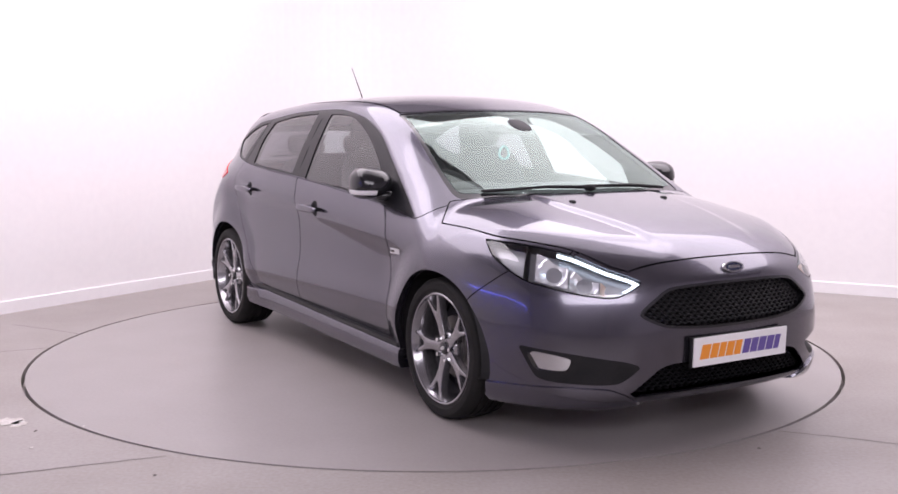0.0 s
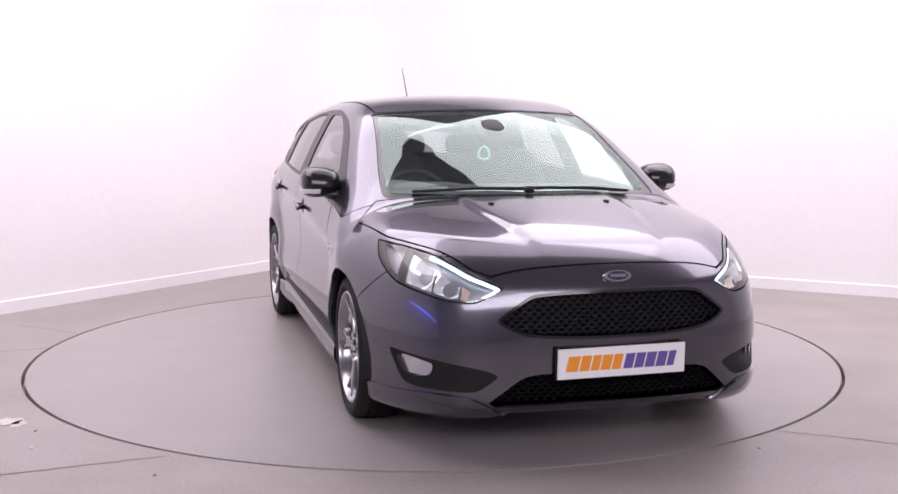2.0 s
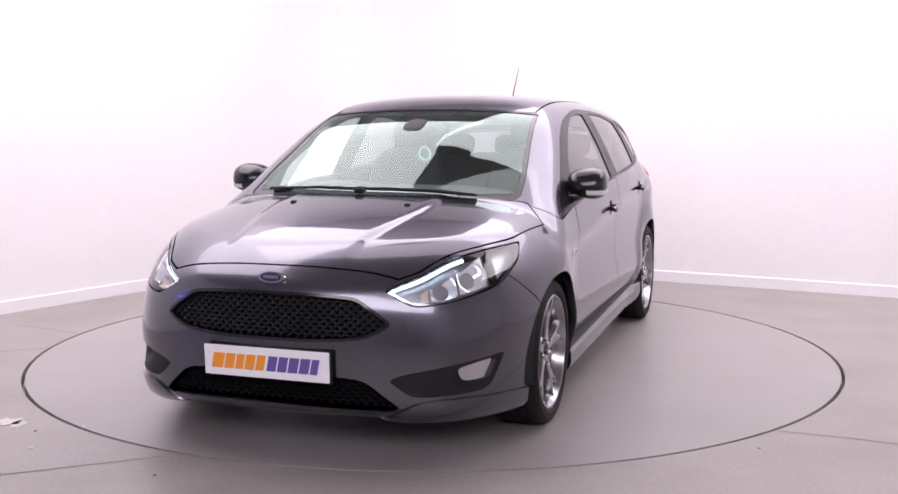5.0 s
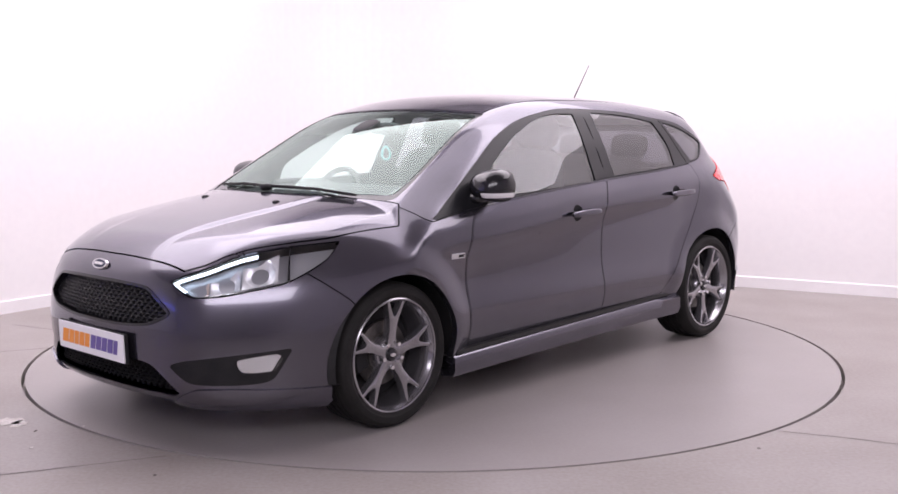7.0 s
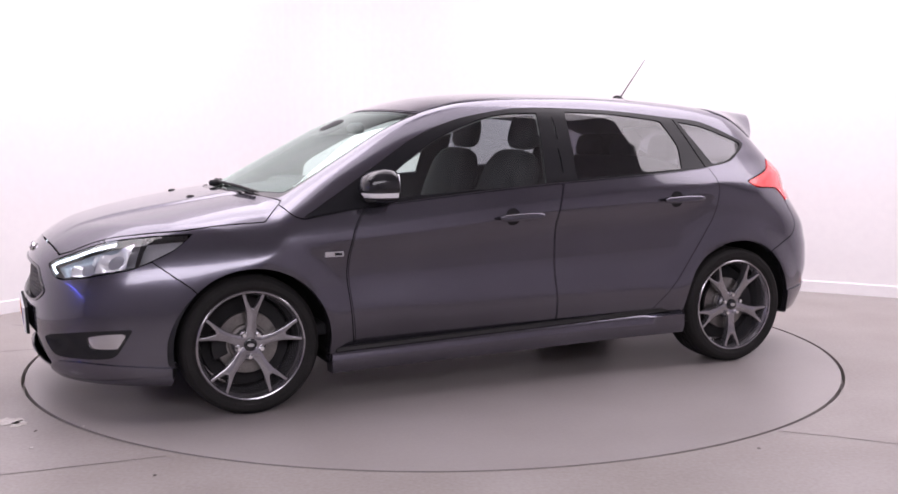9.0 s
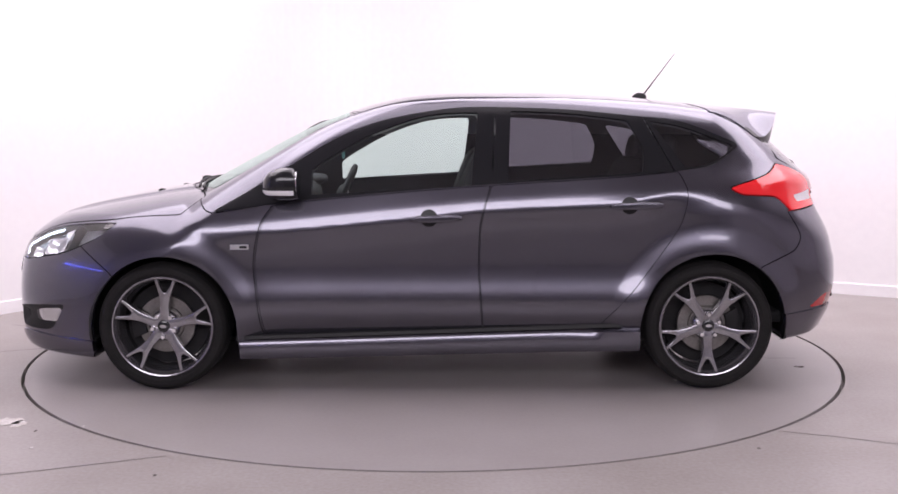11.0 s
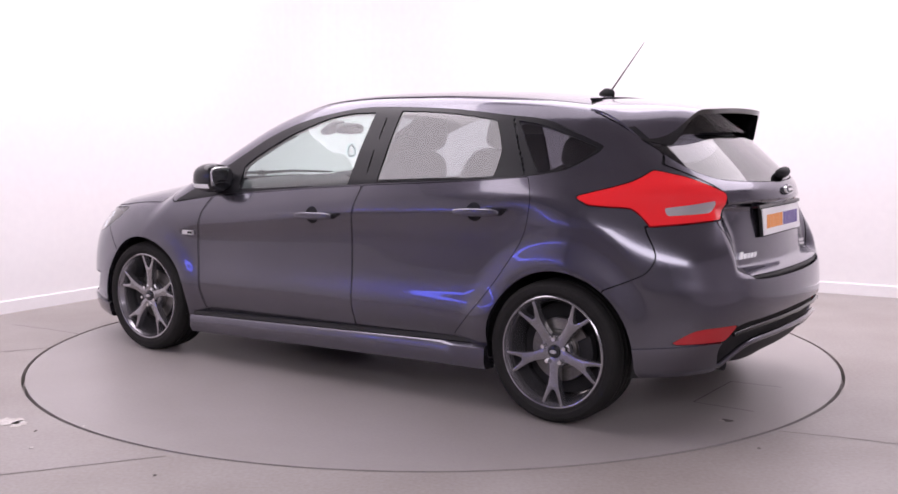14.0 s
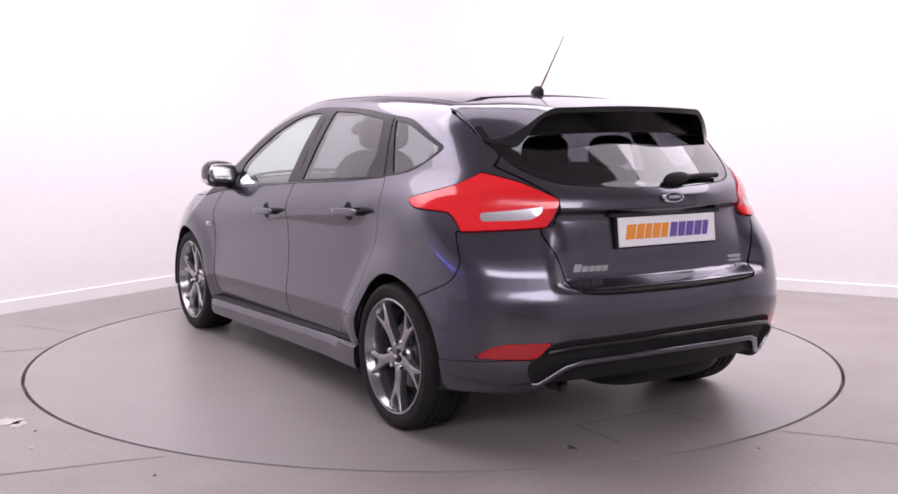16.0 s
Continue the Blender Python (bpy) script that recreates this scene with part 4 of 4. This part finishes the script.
def half_cut(ob, height, keep_above):
    bm = bmesh.new()
    bm.from_mesh(ob.data)
    r = bmesh.ops.bisect_plane(bm, geom=bm.verts[:] + bm.edges[:] + bm.faces[:], plane_co=(0, 0, height), plane_no=(0, 0, 1), clear_inner=keep_above, clear_outer=not keep_above)
    cut = [e for e in r["geom_cut"] if isinstance(e, bmesh.types.BMEdge)]
    bmesh.ops.holes_fill(bm, edges=cut)
    bm.to_mesh(ob.data)
    bm.free()
    smooth_by_angle(ob, 40)
    return ob


for sgn, door in zip((1, -1), doors["front_door"]):
    def bent(c, s=sgn):
        q = mirror_shape(Vector((c.x, c.y * s, c.z)))
        return Vector((q.x, q.y * s, q.z))
    at = (0.715, sgn * 0.902, 1.004)
    mirror = half_cut(pillow("door_mirror", at, (0.20, 0.185, 0.148), BLACK, car, "door mirror with a black cap and white indicator", 2.8, bent), 0.985, False)
    half_cut(pillow("mirror_cap", at, (0.204, 0.189, 0.150), BLACK, mirror, "gloss black mirror cap", 2.8, bent), 0.985, True)
    half_cut(half_cut(pillow("mirror_indicator", (at[0] + 0.003, at[1] + sgn * 0.004, at[2]), (0.203, 0.188, 0.147), WHITE, mirror, "white indicator strip", 2.8, bent), 0.974, False), 0.952, True)
    bm = bmesh.new()
    bm.from_mesh(mirror.children[-1].data)
    bmesh.ops.bisect_plane(bm, geom=bm.verts[:] + bm.edges[:] + bm.faces[:], plane_co=(0, sgn * 0.915, 0), plane_no=(0, sgn, 0), clear_inner=True)
    bmesh.ops.bisect_plane(bm, geom=bm.verts[:] + bm.edges[:] + bm.faces[:], plane_co=(0.665, 0, 0), plane_no=(1, 0, 0), clear_inner=True)
    bm.to_mesh(mirror.children[-1].data)
    bm.free()
    pillow("mirror_glass", (0.657, sgn * 0.902, 1.006), (0.012, 0.155, 0.112), CHROME, mirror, "mirror glass", 4)
    pillow("mirror_arm", (0.745, sgn * 0.825, 0.945), (0.10, 0.13, 0.05), BLACK, mirror, "black mirror arm", 3, None, 16)

# ---- door handles ----
for name, (hx, hz), slope in (("front_door", (0.0, 0.837), -1.6), ("rear_door", (-0.953, 0.897), -1.6)):
    for sgn, door in zip((1, -1), doors[name]):
        yy = float(side_width(np.array(hx), np.array(hz)))
        pillow("door_handle", (hx, sgn * (yy + 0.033), hz), (0.245, 0.026, 0.036), PAINT, door, "body-coloured pull handle", 4.5, lambda c: Vector((c.x, c.y, c.z * (1 - 0.18 * c.x ** 2))), 28, (0, -slope, 0))
        for dx in (-0.10, 0.085):
            bm = bmesh.new()
            y0, y1 = sorted((sgn * (yy - 0.012), sgn * (yy + 0.028)))
            box(bm, hx + dx - 0.014, hx + dx + 0.014, y0, y1, hz - 0.011, hz + 0.011, 0.003)
            part("handle_foot", bm, BLACK, door, "black handle foot")


def on_top(px, py, out=0.0):
    p = np.array([[px, py, 1.7]])
    for _ in range(26):
        p[:, 2] -= np.clip(float(body_field(*p.T)[0]) * 0.7, -0.05, 0.05)
    return (px, py, p[0, 2] + out)


# ---- roof spoiler over the rear window ----
def spoiler_ring(a):
    """A closed section (x, z) of the spoiler at the distance a from the middle."""
    top0, end = -1.275 - 0.30 * max(a - 0.25, 0) ** 1.3, -1.800 + 0.205 * (a / 0.628) ** 4
    low, fin = float(step(0.38, 0.632, np.array(a))), float(step(0.44, 0.57, np.array(a)))
    tops, lows = [], []
    for i in range(9):
        t = i / 8
        px = top0 + (end - top0) * t
        pz = float(roof_line(np.array(px))) - 0.085 * a * a - 0.09 * a ** 4 + 0.022 * t * t + 0.006 * math.sin(math.pi * t)
        skin_z = on_top(px, a)[2] if low > 0 else 0
        pz += low * (skin_z + 0.006 - pz) + 0.012 * t ** 0.5 * (1 - low) - 0.005 * (1 - low)
        tops.append((px, pz))
        under = min(skin_z - 0.012, pz - 0.012)
        lows.append((px + 0.008 * (t == 1), (pz - 0.022 - 0.006 * (1 - t)) * (1 - fin) + under * fin))
    return tops + lows[::-1]


sections = [spoiler_ring(0.628 - 1.256 * i / 52) for i in range(27)]
bm = bmesh.new()
rings = []
for i in range(53):
    a = -0.628 + 1.256 * i / 52
    rings.append([bm.verts.new((px, a, pz)) for px, pz in sections[min(i, 52 - i)]])
k = len(rings[0])
for p, q in zip(rings, rings[1:]):
    for j in range(k):
        bm.faces.new((p[j], p[(j + 1) % k], q[(j + 1) % k], q[j]))
bm.faces.new(rings[0])
bm.faces.new(rings[-1][::-1])
bmesh.ops.recalc_face_normals(bm, faces=bm.faces)
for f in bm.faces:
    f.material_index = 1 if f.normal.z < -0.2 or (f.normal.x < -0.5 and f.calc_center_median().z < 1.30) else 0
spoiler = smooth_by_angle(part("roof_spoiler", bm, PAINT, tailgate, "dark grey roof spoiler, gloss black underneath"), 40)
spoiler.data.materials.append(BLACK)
bm = bmesh.new()  # the black band between spoiler and rear window
for i in range(33):
    a = -0.58 + 1.16 * i / 32
    lowz = 1.225 + 0.022 * (1 - (a / 0.58) ** 2)
    for pz in (lowz, 1.335 - 0.05 * (a / 0.58) ** 4):
        px = float(tail_line(np.array(pz))) + 0.17 * a * a + 0.42 * a ** 6 + 0.25 * a * a - 0.008
        bm.verts.new((px, a, pz))
bm.verts.ensure_lookup_table()
for i in range(32):
    bm.faces.new([bm.verts[j] for j in (2 * i, 2 * i + 1, 2 * i + 3, 2 * i + 2)])
bmesh.ops.solidify(bm, geom=bm.faces[:], thickness=0.006)
part("spoiler_base", bm, BLACK, tailgate, "black band under the spoiler", True)


# ---- grille mesh: thin honeycomb bars on the nose ----
def honeycomb(name, line, cell, depth, mat, parent, a_max, z0, z1, label):
    v, f = [], []
    row = 0
    pz = z0
    segs = []
    while pz < z1:
        pa = -a_max + (cell / 2 if row % 2 else 0)
        while pa < a_max:
            segs += [((pa, pz), (pa + cell * 0.28, pz + cell * 0.22)), ((pa + cell * 0.28, pz + cell * 0.22), (pa + cell * 0.72, pz + cell * 0.22)), ((pa + cell * 0.72, pz + cell * 0.22), (pa + cell, pz)),
                     ((pa + cell * 0.28, pz + cell * 0.22), (pa + cell * 0.22, pz + cell * 0.45))]
            pa += cell
        pz += cell * 0.45
        row += 1
    for p, q in segs:
        mid = np.array([[abs((p[0] + q[0]) / 2), (p[1] + q[1]) / 2]])
        if distance(line, mid[:, 0], mid[:, 1], np.array([True]))[0] > -0.012:
            continue
        d = np.array([q[0] - p[0], q[1] - p[1]])
        o = np.array([-d[1], d[0]]) / (np.linalg.norm(d) + 1e-9) * 0.0028
        k = len(v)
        for (pa, pz), s in ((p, 1), (p, -1), (q, 1), (q, -1)):
            pa, pz = pa + o[0] * s, pz + o[1] * s
            px = float(nose_line(np.array(pz))) - 0.2 * pa * pa - 0.9 * pa ** 6 - 0.9 * pa * pa * min(max(pz - 0.52, 0), 0.4)
            v += [(px - depth, pa, pz), (px - depth - 0.016, pa, pz)]
        f += [(k, k + 4, k + 6, k + 2), (k, k + 1, k + 5, k + 4), (k + 2, k + 6, k + 7, k + 3)]
    ob = new(name, raw_mesh(name, v, f, mat, None, False))
    ob.parent = parent
    return tagged(ob, label)


honeycomb("grille_mesh", GRILLE, 0.034, 0.022, SATIN, grille, 0.48, 0.48, 0.66, "gloss black honeycomb mesh")
honeycomb("intake_mesh", INTAKE, 0.034, 0.034, DARK, intake, 0.50, 0.23, 0.36, "black honeycomb mesh")


# ---- badges, plates and print ----
def oval(name, centre, w, h, tilt, parent, facing):
    """An oval emblem: a silver rim, a dark field, a silver bar."""
    base = pose(*centre, 0, tilt, 0)
    bm = bmesh.new()
    bmesh.ops.create_cone(bm, cap_ends=True, segments=40, radius1=0.5, radius2=0.47, depth=0.008, matrix=base @ pose(0, 0, 0, 0, 90 * facing, 0) @ Matrix.Diagonal((h, w, 1, 1)))
    em = part(name, bm, CHROME, parent, "oval silver emblem")
    bm = bmesh.new()
    bmesh.ops.create_cone(bm, cap_ends=True, segments=40, radius1=0.36, radius2=0.36, depth=0.003, matrix=base @ pose(facing * 0.0045, 0, 0) @ pose(0, 0, 0, 0, 90 * facing, 0) @ Matrix.Diagonal((h, w, 1, 1)))
    part("emblem_field", bm, NAVY, em, "dark blue emblem field")
    bm = bmesh.new()
    box(bm, -0.001, 0.001, -w * 0.27, w * 0.27, -h * 0.12, h * 0.12)
    bmesh.ops.transform(bm, verts=bm.verts, matrix=base @ pose(facing * 0.007, 0, 0))
    part("emblem_mark", bm, CHROME, em)
    return em


oval("emblem", (2.171, 0, 0.706), 0.118, 0.048, -24, bumper, 1)
oval("emblem", (-2.040, 0, 0.990), 0.115, 0.047, 12, tailgate, -1)


def plate(parent, px, pz, facing, tilt, label):
    """A white plate with a two-coloured mark drawn as slanted blocks."""
    base = pose(px, 0, pz, 0, tilt, 0)

    def put(name, y0, y1, z0, z1, x0, x1, mat, to, lab="", bevel=0.0, slant=0.0):
        bm = bmesh.new()
        box(bm, min(x0, x1) , max(x0, x1), min(y0, y1), max(y0, y1), z0, z1, bevel)
        for v in bm.verts:
            v.co.y += slant * (v.co.z)
        bmesh.ops.transform(bm, verts=bm.verts, matrix=base)
        return part(name, bm, mat, to, lab)
    body = put("number_plate", -0.262, 0.262, -0.058, 0.058, -0.004, 0.004, WHITE, parent, label, 0.002)
    put("plate_holder", -0.268, 0.268, -0.064, 0.060, -facing * 0.018, -facing * 0.0045, MATT, body, "black plate holder", 0.003)
    f = facing
    # seen from before the plate its writing runs from the car's right to its left at the nose, the other way at the tail
    widths = [0.054, 0.046, 0.040, 0.046, 0.042, 0.006, 0.044, 0.044, 0.046, 0.046, 0.036]
    at = -0.225
    for i, w in enumerate(widths):
        if i != 5:
            put("print_block", f * at, f * (at + w - 0.006), -0.029, 0.029, f * 0.0045, f * 0.0055, ORANGE if i < 5 else PURPLE, body, "", 0.0, f * 0.22)
        at += w
    return body


plate(bumper, 2.226, 0.389, 1, 2, "white plate with an orange and purple mark")
plate(tailgate, -2.012, 0.858, -1, 6, "white plate with an orange and purple mark")
bm = bmesh.new()
box(bm, -2.005, -1.955, -0.30, 0.30, 0.918, 0.934, 0.004)
part("tailgate_grip", bm, BLACK, tailgate, "black tailgate grip above the plate")


def on_rear(y, z, out=0.002):
    p = np.array([[-2.2, y, z]])
    for _ in range(30):
        p[:, 0] += np.clip(float(body_field(*p.T)[0]) * 0.8, -0.05, 0.05)
    return p[0, 0] - out


def bars(name, parent, ys, z0, z1, slant, label):
    """Silver lettering as plain raised blocks on the tailgate."""
    first_bar = None
    for y0, y1, h in ys:
        bm = bmesh.new()
        px = on_rear((y0 + y1) / 2, (z0 + z1) / 2)
        box(bm, px - 0.004, px + 0.004, min(y0, y1), max(y0, y1), z0, z0 + (z1 - z0) * h, 0.001)
        for v in bm.verts:
            v.co.y -= slant * (v.co.z - z0)
        ob = part(name, bm, SILVER, parent, label)
    return ob


bars("badge_block", tailgate, [(0.455, 0.425, 1.0), (0.420, 0.394, 0.7), (0.389, 0.366, 0.7), (0.361, 0.336, 0.7), (0.331, 0.306, 0.7)], 0.712, 0.742, 0.3, "silver badge block")
bars("badge_block", tailgate, [(-0.372, -0.452, 1.0)], 0.716, 0.728, 0.0, "silver badge block")
bars("badge_block", tailgate, [(-0.372, -0.452, 1.0)], 0.700, 0.710, 0.0, "silver badge block")
for sgn in (1, -1):
    yy = float(side_width(np.array(0.94), np.array(0.70)))
    bm = bmesh.new()
    box(bm, 0.897, 0.985, sgn * yy - 0.006, sgn * yy + 0.006, 0.688, 0.712, 0.002)
    badge = part("wing_badge", bm, SILVER, car, "small silver badge on the front wing")
    bm = bmesh.new()
    y0, y1 = sorted((sgn * (yy + 0.0055), sgn * (yy + 0.0075)))
    box(bm, 0.905, 0.940, y0, y1, 0.694, 0.706)
    part("badge_mark", bm, BLACK, badge)

# ---- small things on the body ----
bm = bmesh.new()
bmesh.ops.create_cone(bm, cap_ends=True, segments=16, radius1=0.0042, radius2=0.0018, depth=0.29, matrix=look((-1.235, 0, 1.560), (-1.235 + 0.60, 0, 1.560 - 0.80)))
mast = part("aerial", bm, MATT, car, "thin black roof aerial", True)
pillow("aerial_foot", (-1.128, 0, 1.435), (0.085, 0.042, 0.052), MATT, mast, "black aerial foot", 2.2, lambda c: Vector((c.x, c.y * (1 - 0.35 * max(c.z, 0)), c.z if c.x < 0.3 else c.z * (1.25 - 0.8 * c.x))), 20)
for sgn in (1, -1):
    pillow("washer_nozzle", (1.462, sgn * 0.272, 0.9365), (0.040, 0.028, 0.018), MATT, bonnet, "black washer nozzle", 2.5, None, 14)


def tube(name, pts, radius, mat, parent, label=""):
    cu = bpy.data.curves.new(name, "CURVE")
    cu.dimensions, cu.bevel_depth, cu.bevel_resolution = "3D", radius, 3
    sp = cu.splines.new("POLY")
    sp.points.add(len(pts) - 1)
    for p, q in zip(sp.points, pts):
        p.co = (*q, 1)
    cu.use_fill_caps = True
    tmp = bpy.data.objects.new(name, cu)
    scene.collection.objects.link(tmp)
    me = bpy.data.meshes.new_from_object(tmp.evaluated_get(bpy.context.evaluated_depsgraph_get()))
    bpy.data.objects.remove(tmp)
    me.materials.clear()
    me.materials.append(mat)
    me.shade_smooth()
    ob = new(name, me)
    ob.parent = parent
    return tagged(ob, label)


for pts in ([(1.275, -0.02), (1.235, -0.25), (1.20, -0.42), (1.165, -0.55)], [(1.21, 0.50), (1.245, 0.30), (1.262, 0.10), (1.265, -0.02)]):
    way = [on_top(*p, 0.018) for p in pts]
    wiper = tube("windscreen_wiper", way, 0.007, MATT, car, "black windscreen wiper")
    blade = [on_top(p[0] - 0.02, p[1], 0.008) for p in pts]
    tube("wiper_blade", blade, 0.006, RUBBER_AND_GAP, wiper, "rubber wiper blade")
pillow("wiper_pivot", on_top(1.285, -0.03, 0.015), (0.06, 0.05, 0.035), MATT, car, "black wiper pivot", 2.5, None, 14)
pivot = (on_rear(-0.05, 1.058, 0.025), -0.05, 1.058)
arm = pillow("rear_wiper", (pivot[0], -0.06, 1.062), (0.06, 0.13, 0.05), MATT, tailgate, "black rear wiper", 2.3, None, 18, (-4, 30, 0))
tube("rear_wiper_blade", [(on_rear(yy, zz, 0.020), yy, zz) for yy, zz in ((-0.05, 1.062), (-0.15, 1.066), (-0.25, 1.068), (-0.36, 1.066))], 0.011, MATT, arm, "black rear wiper blade")

# grey strip of the rear insert, and the tail pipe
for pts, rad, mat, name, label in (([(0.655, 0.285), (0.60, 0.285), (0.52, 0.355), (0.46, 0.372), (0.2, 0.380), (0.0, 0.382)], 0.013, PAINT, "diffuser_strip", "grey strip across the rear insert"), ([(0.60, 0.42), (0.50, 0.435), (0.25, 0.445), (0.0, 0.447)], 0.010, BLACK, "diffuser_rib", "black rib of the rear insert")):
    full = pts[:-1] + [pts[-1]] + [(-a, b) for a, b in pts[-2::-1]]
    tube(name, [(on_rear(a, b, -0.004), a, b) for a, b in full], rad, mat, rear_bumper, label)
bm = lathe([(0.028, -0.10), (0.030, 0.0), (0.027, 0.0), (0.025, -0.10)], 24, True)
bmesh.ops.transform(bm, verts=bm.verts, matrix=pose(-1.93, 0.47, 0.262, 0, 0, 90))
part("tail_pipe", bm, MATT, car, "short matt black tail pipe", True)
pillow("silencer", (-1.72, -0.15, 0.27), (0.36, 0.75, 0.19), MATT, car, "dark silencer under the tail", 3.5, None, 20)
pillow("fuel_tank", (-0.9, 0.0, 0.25), (0.7, 1.1, 0.16), MATT, car, "dark tank under the floor", 4, None, 18)

# ---- cabin ----
bm = bmesh.new()
box(bm, -1.9, 1.0, -0.74, 0.74, 0.30, 0.36, 0.02)
part("cabin_floor", bm, TRIM, car, "dark carpet")
pillow("dashboard", (0.98, 0, 0.80), (0.62, 1.40, 0.34), TRIM, car, "dark soft dashboard", 4, lambda c: Vector((c.x, c.y, c.z * (1 - 0.25 * c.x))), 28)
pillow("instrument_hood", (0.78, -0.37, 0.965), (0.26, 0.36, 0.07), TRIM, car, "dark instrument hood", 3, None, 18)
wheel_at = pose(0.55, -0.37, 0.875, 0, 68, 0)
bm = bmesh.new()
prof, n, m = [], 40, 10
for i in range(n):
    a = i * math.tau / n
    prof.append([bm.verts.new(wheel_at @ Vector(((0.178 + 0.015 * math.cos(b)) * math.cos(a), (0.178 + 0.015 * math.cos(b)) * math.sin(a), 0.015 * math.sin(b)))) for b in (j * math.tau / m for j in range(m))])
for i in range(n):
    for j in range(m):
        bm.faces.new((prof[i][j], prof[(i + 1) % n][j], prof[(i + 1) % n][(j + 1) % m], prof[i][(j + 1) % m]))
bmesh.ops.recalc_face_normals(bm, faces=bm.faces)
steering = part("steering_wheel", bm, TRIM, car, "dark leather steering wheel", True)
pillow("steering_boss", (0.57, -0.37, 0.87), (0.06, 0.17, 0.13), TRIM, steering, "airbag boss", 3, None, 16, (0, -22, 0))
for a in (0, 180, -90):
    bm = bmesh.new()
    box(bm, 0.05, 0.175, -0.016, 0.016, -0.008, 0.008, 0.004)
    bmesh.ops.transform(bm, verts=bm.verts, matrix=wheel_at @ pose(0, 0, 0, 0, 0, a + 90))
    part("steering_spoke", bm, SILVER, steering)


def seat(px, py, wide, label):
    cushion = pillow("seat", (px + 0.05, py, 0.52), (0.55, wide, 0.24), CLOTH, car, label, 4, lambda c: Vector((c.x, c.y, c.z + 0.12 * c.y * c.y * (c.z > 0))), 22, (0, -8, 0))
    pillow("seat_back", (px - 0.27, py, 0.83), (0.17, wide, 0.66), CLOTH, cushion, "dark cloth seat back", 4, lambda c: Vector((c.x + 0.25 * c.y * c.y, c.y * (1 - 0.10 * max(c.z, 0)), c.z)), 24, (0, -18, 0))
    pillow("headrest", (px - 0.405, py, 1.245), (0.10, 0.27, 0.19), CLOTH, cushion, "dark cloth headrest", 3.4, lambda c: Vector((c.x, c.y * (1 - 0.08 * c.z), c.z)), 20, (0, -12, 0))
    for q in (-0.07, 0.07):
        tube("headrest_post", [(px - 0.385, py + q, 1.06), (px - 0.40, py + q, 1.20)], 0.006, CHROME, cushion, "chrome headrest post")
    return cushion


for py in (0.37, -0.37):
    tagged(seat(0.10, py, 0.50, "dark cloth front seat"), group="front seats")
bench = pillow("rear_bench", (-0.72, 0, 0.53), (0.52, 1.28, 0.24), CLOTH, car, "dark cloth rear bench", 5, None, 26)
pillow("bench_back", (-1.06, 0, 0.82), (0.16, 1.26, 0.58), CLOTH, bench, "dark cloth bench back", 5, None, 26, (0, -20, 0))
for py in (0.40, 0.0, -0.40):
    pillow("rear_headrest", (-1.19, py, 1.155), (0.09, 0.25, 0.15), CLOTH, bench, "dark cloth rear headrest", 3.4, None, 18, (0, -14, 0))
pillow("parcel_shelf", (-1.52, 0, 0.99), (0.55, 1.10, 0.03), TRIM, car, "dark parcel shelf", 6, None, 20)
pillow("inside_mirror", (0.53, 0.0, 1.262), (0.035, 0.24, 0.065), BLACK, car, "black inside mirror", 3.5, None, 18)
pillow("sensor_cover", (0.66, 0.0, 1.268), (0.15, 0.12, 0.045), TRIM, car, "dark sensor cover behind the windscreen", 3, None, 16, (0, 26, 0))
ring = [(0.52, 0.030 * math.cos(a) * (1 - 0.25 * math.sin(a)), 1.135 + 0.034 * math.sin(a)) for a in (i * math.tau / 20 for i in range(21))]
charm = tube("air_freshener", ring, 0.006, BLUE_FOIL, car, "turquoise curled air freshener hanging from the mirror")
tube("freshener_cord", [(0.52, 0, 1.17), (0.525, 0, 1.235)], 0.0015, RUBBER_AND_GAP, charm)


# ---- the turn of the table and of the car on it ----
def turn(t):
    early = curve((0, -59.48), (0.2, -59.8), (0.4, -60.55), (0.6, -61.5), (0.8, -62.75), (1.0, -64.28), (1.2, -66.0), (1.4, -67.95), (1.6, -70.1), (1.8, -72.4), (2.0, -74.72), (2.2, -77.1), (2.4, -79.45))
    return float(early(t)) if t < 2.4 else -79.45 - 11.71 * (t - 2.4)


def motions():
    times = [i * 0.2 for i in range(13)] + [2.4 + 0.4 * i for i in range(1, 35)]
    walk(car, [(t, pose(0, 0, 0, 0, 0, turn(t)) @ pose(-0.0085, 0.128, 0)) for t in times])
    walk(turntable, [(t, pose(0, 0, 0, 0, 0, turn(t))) for t in times])


motions()
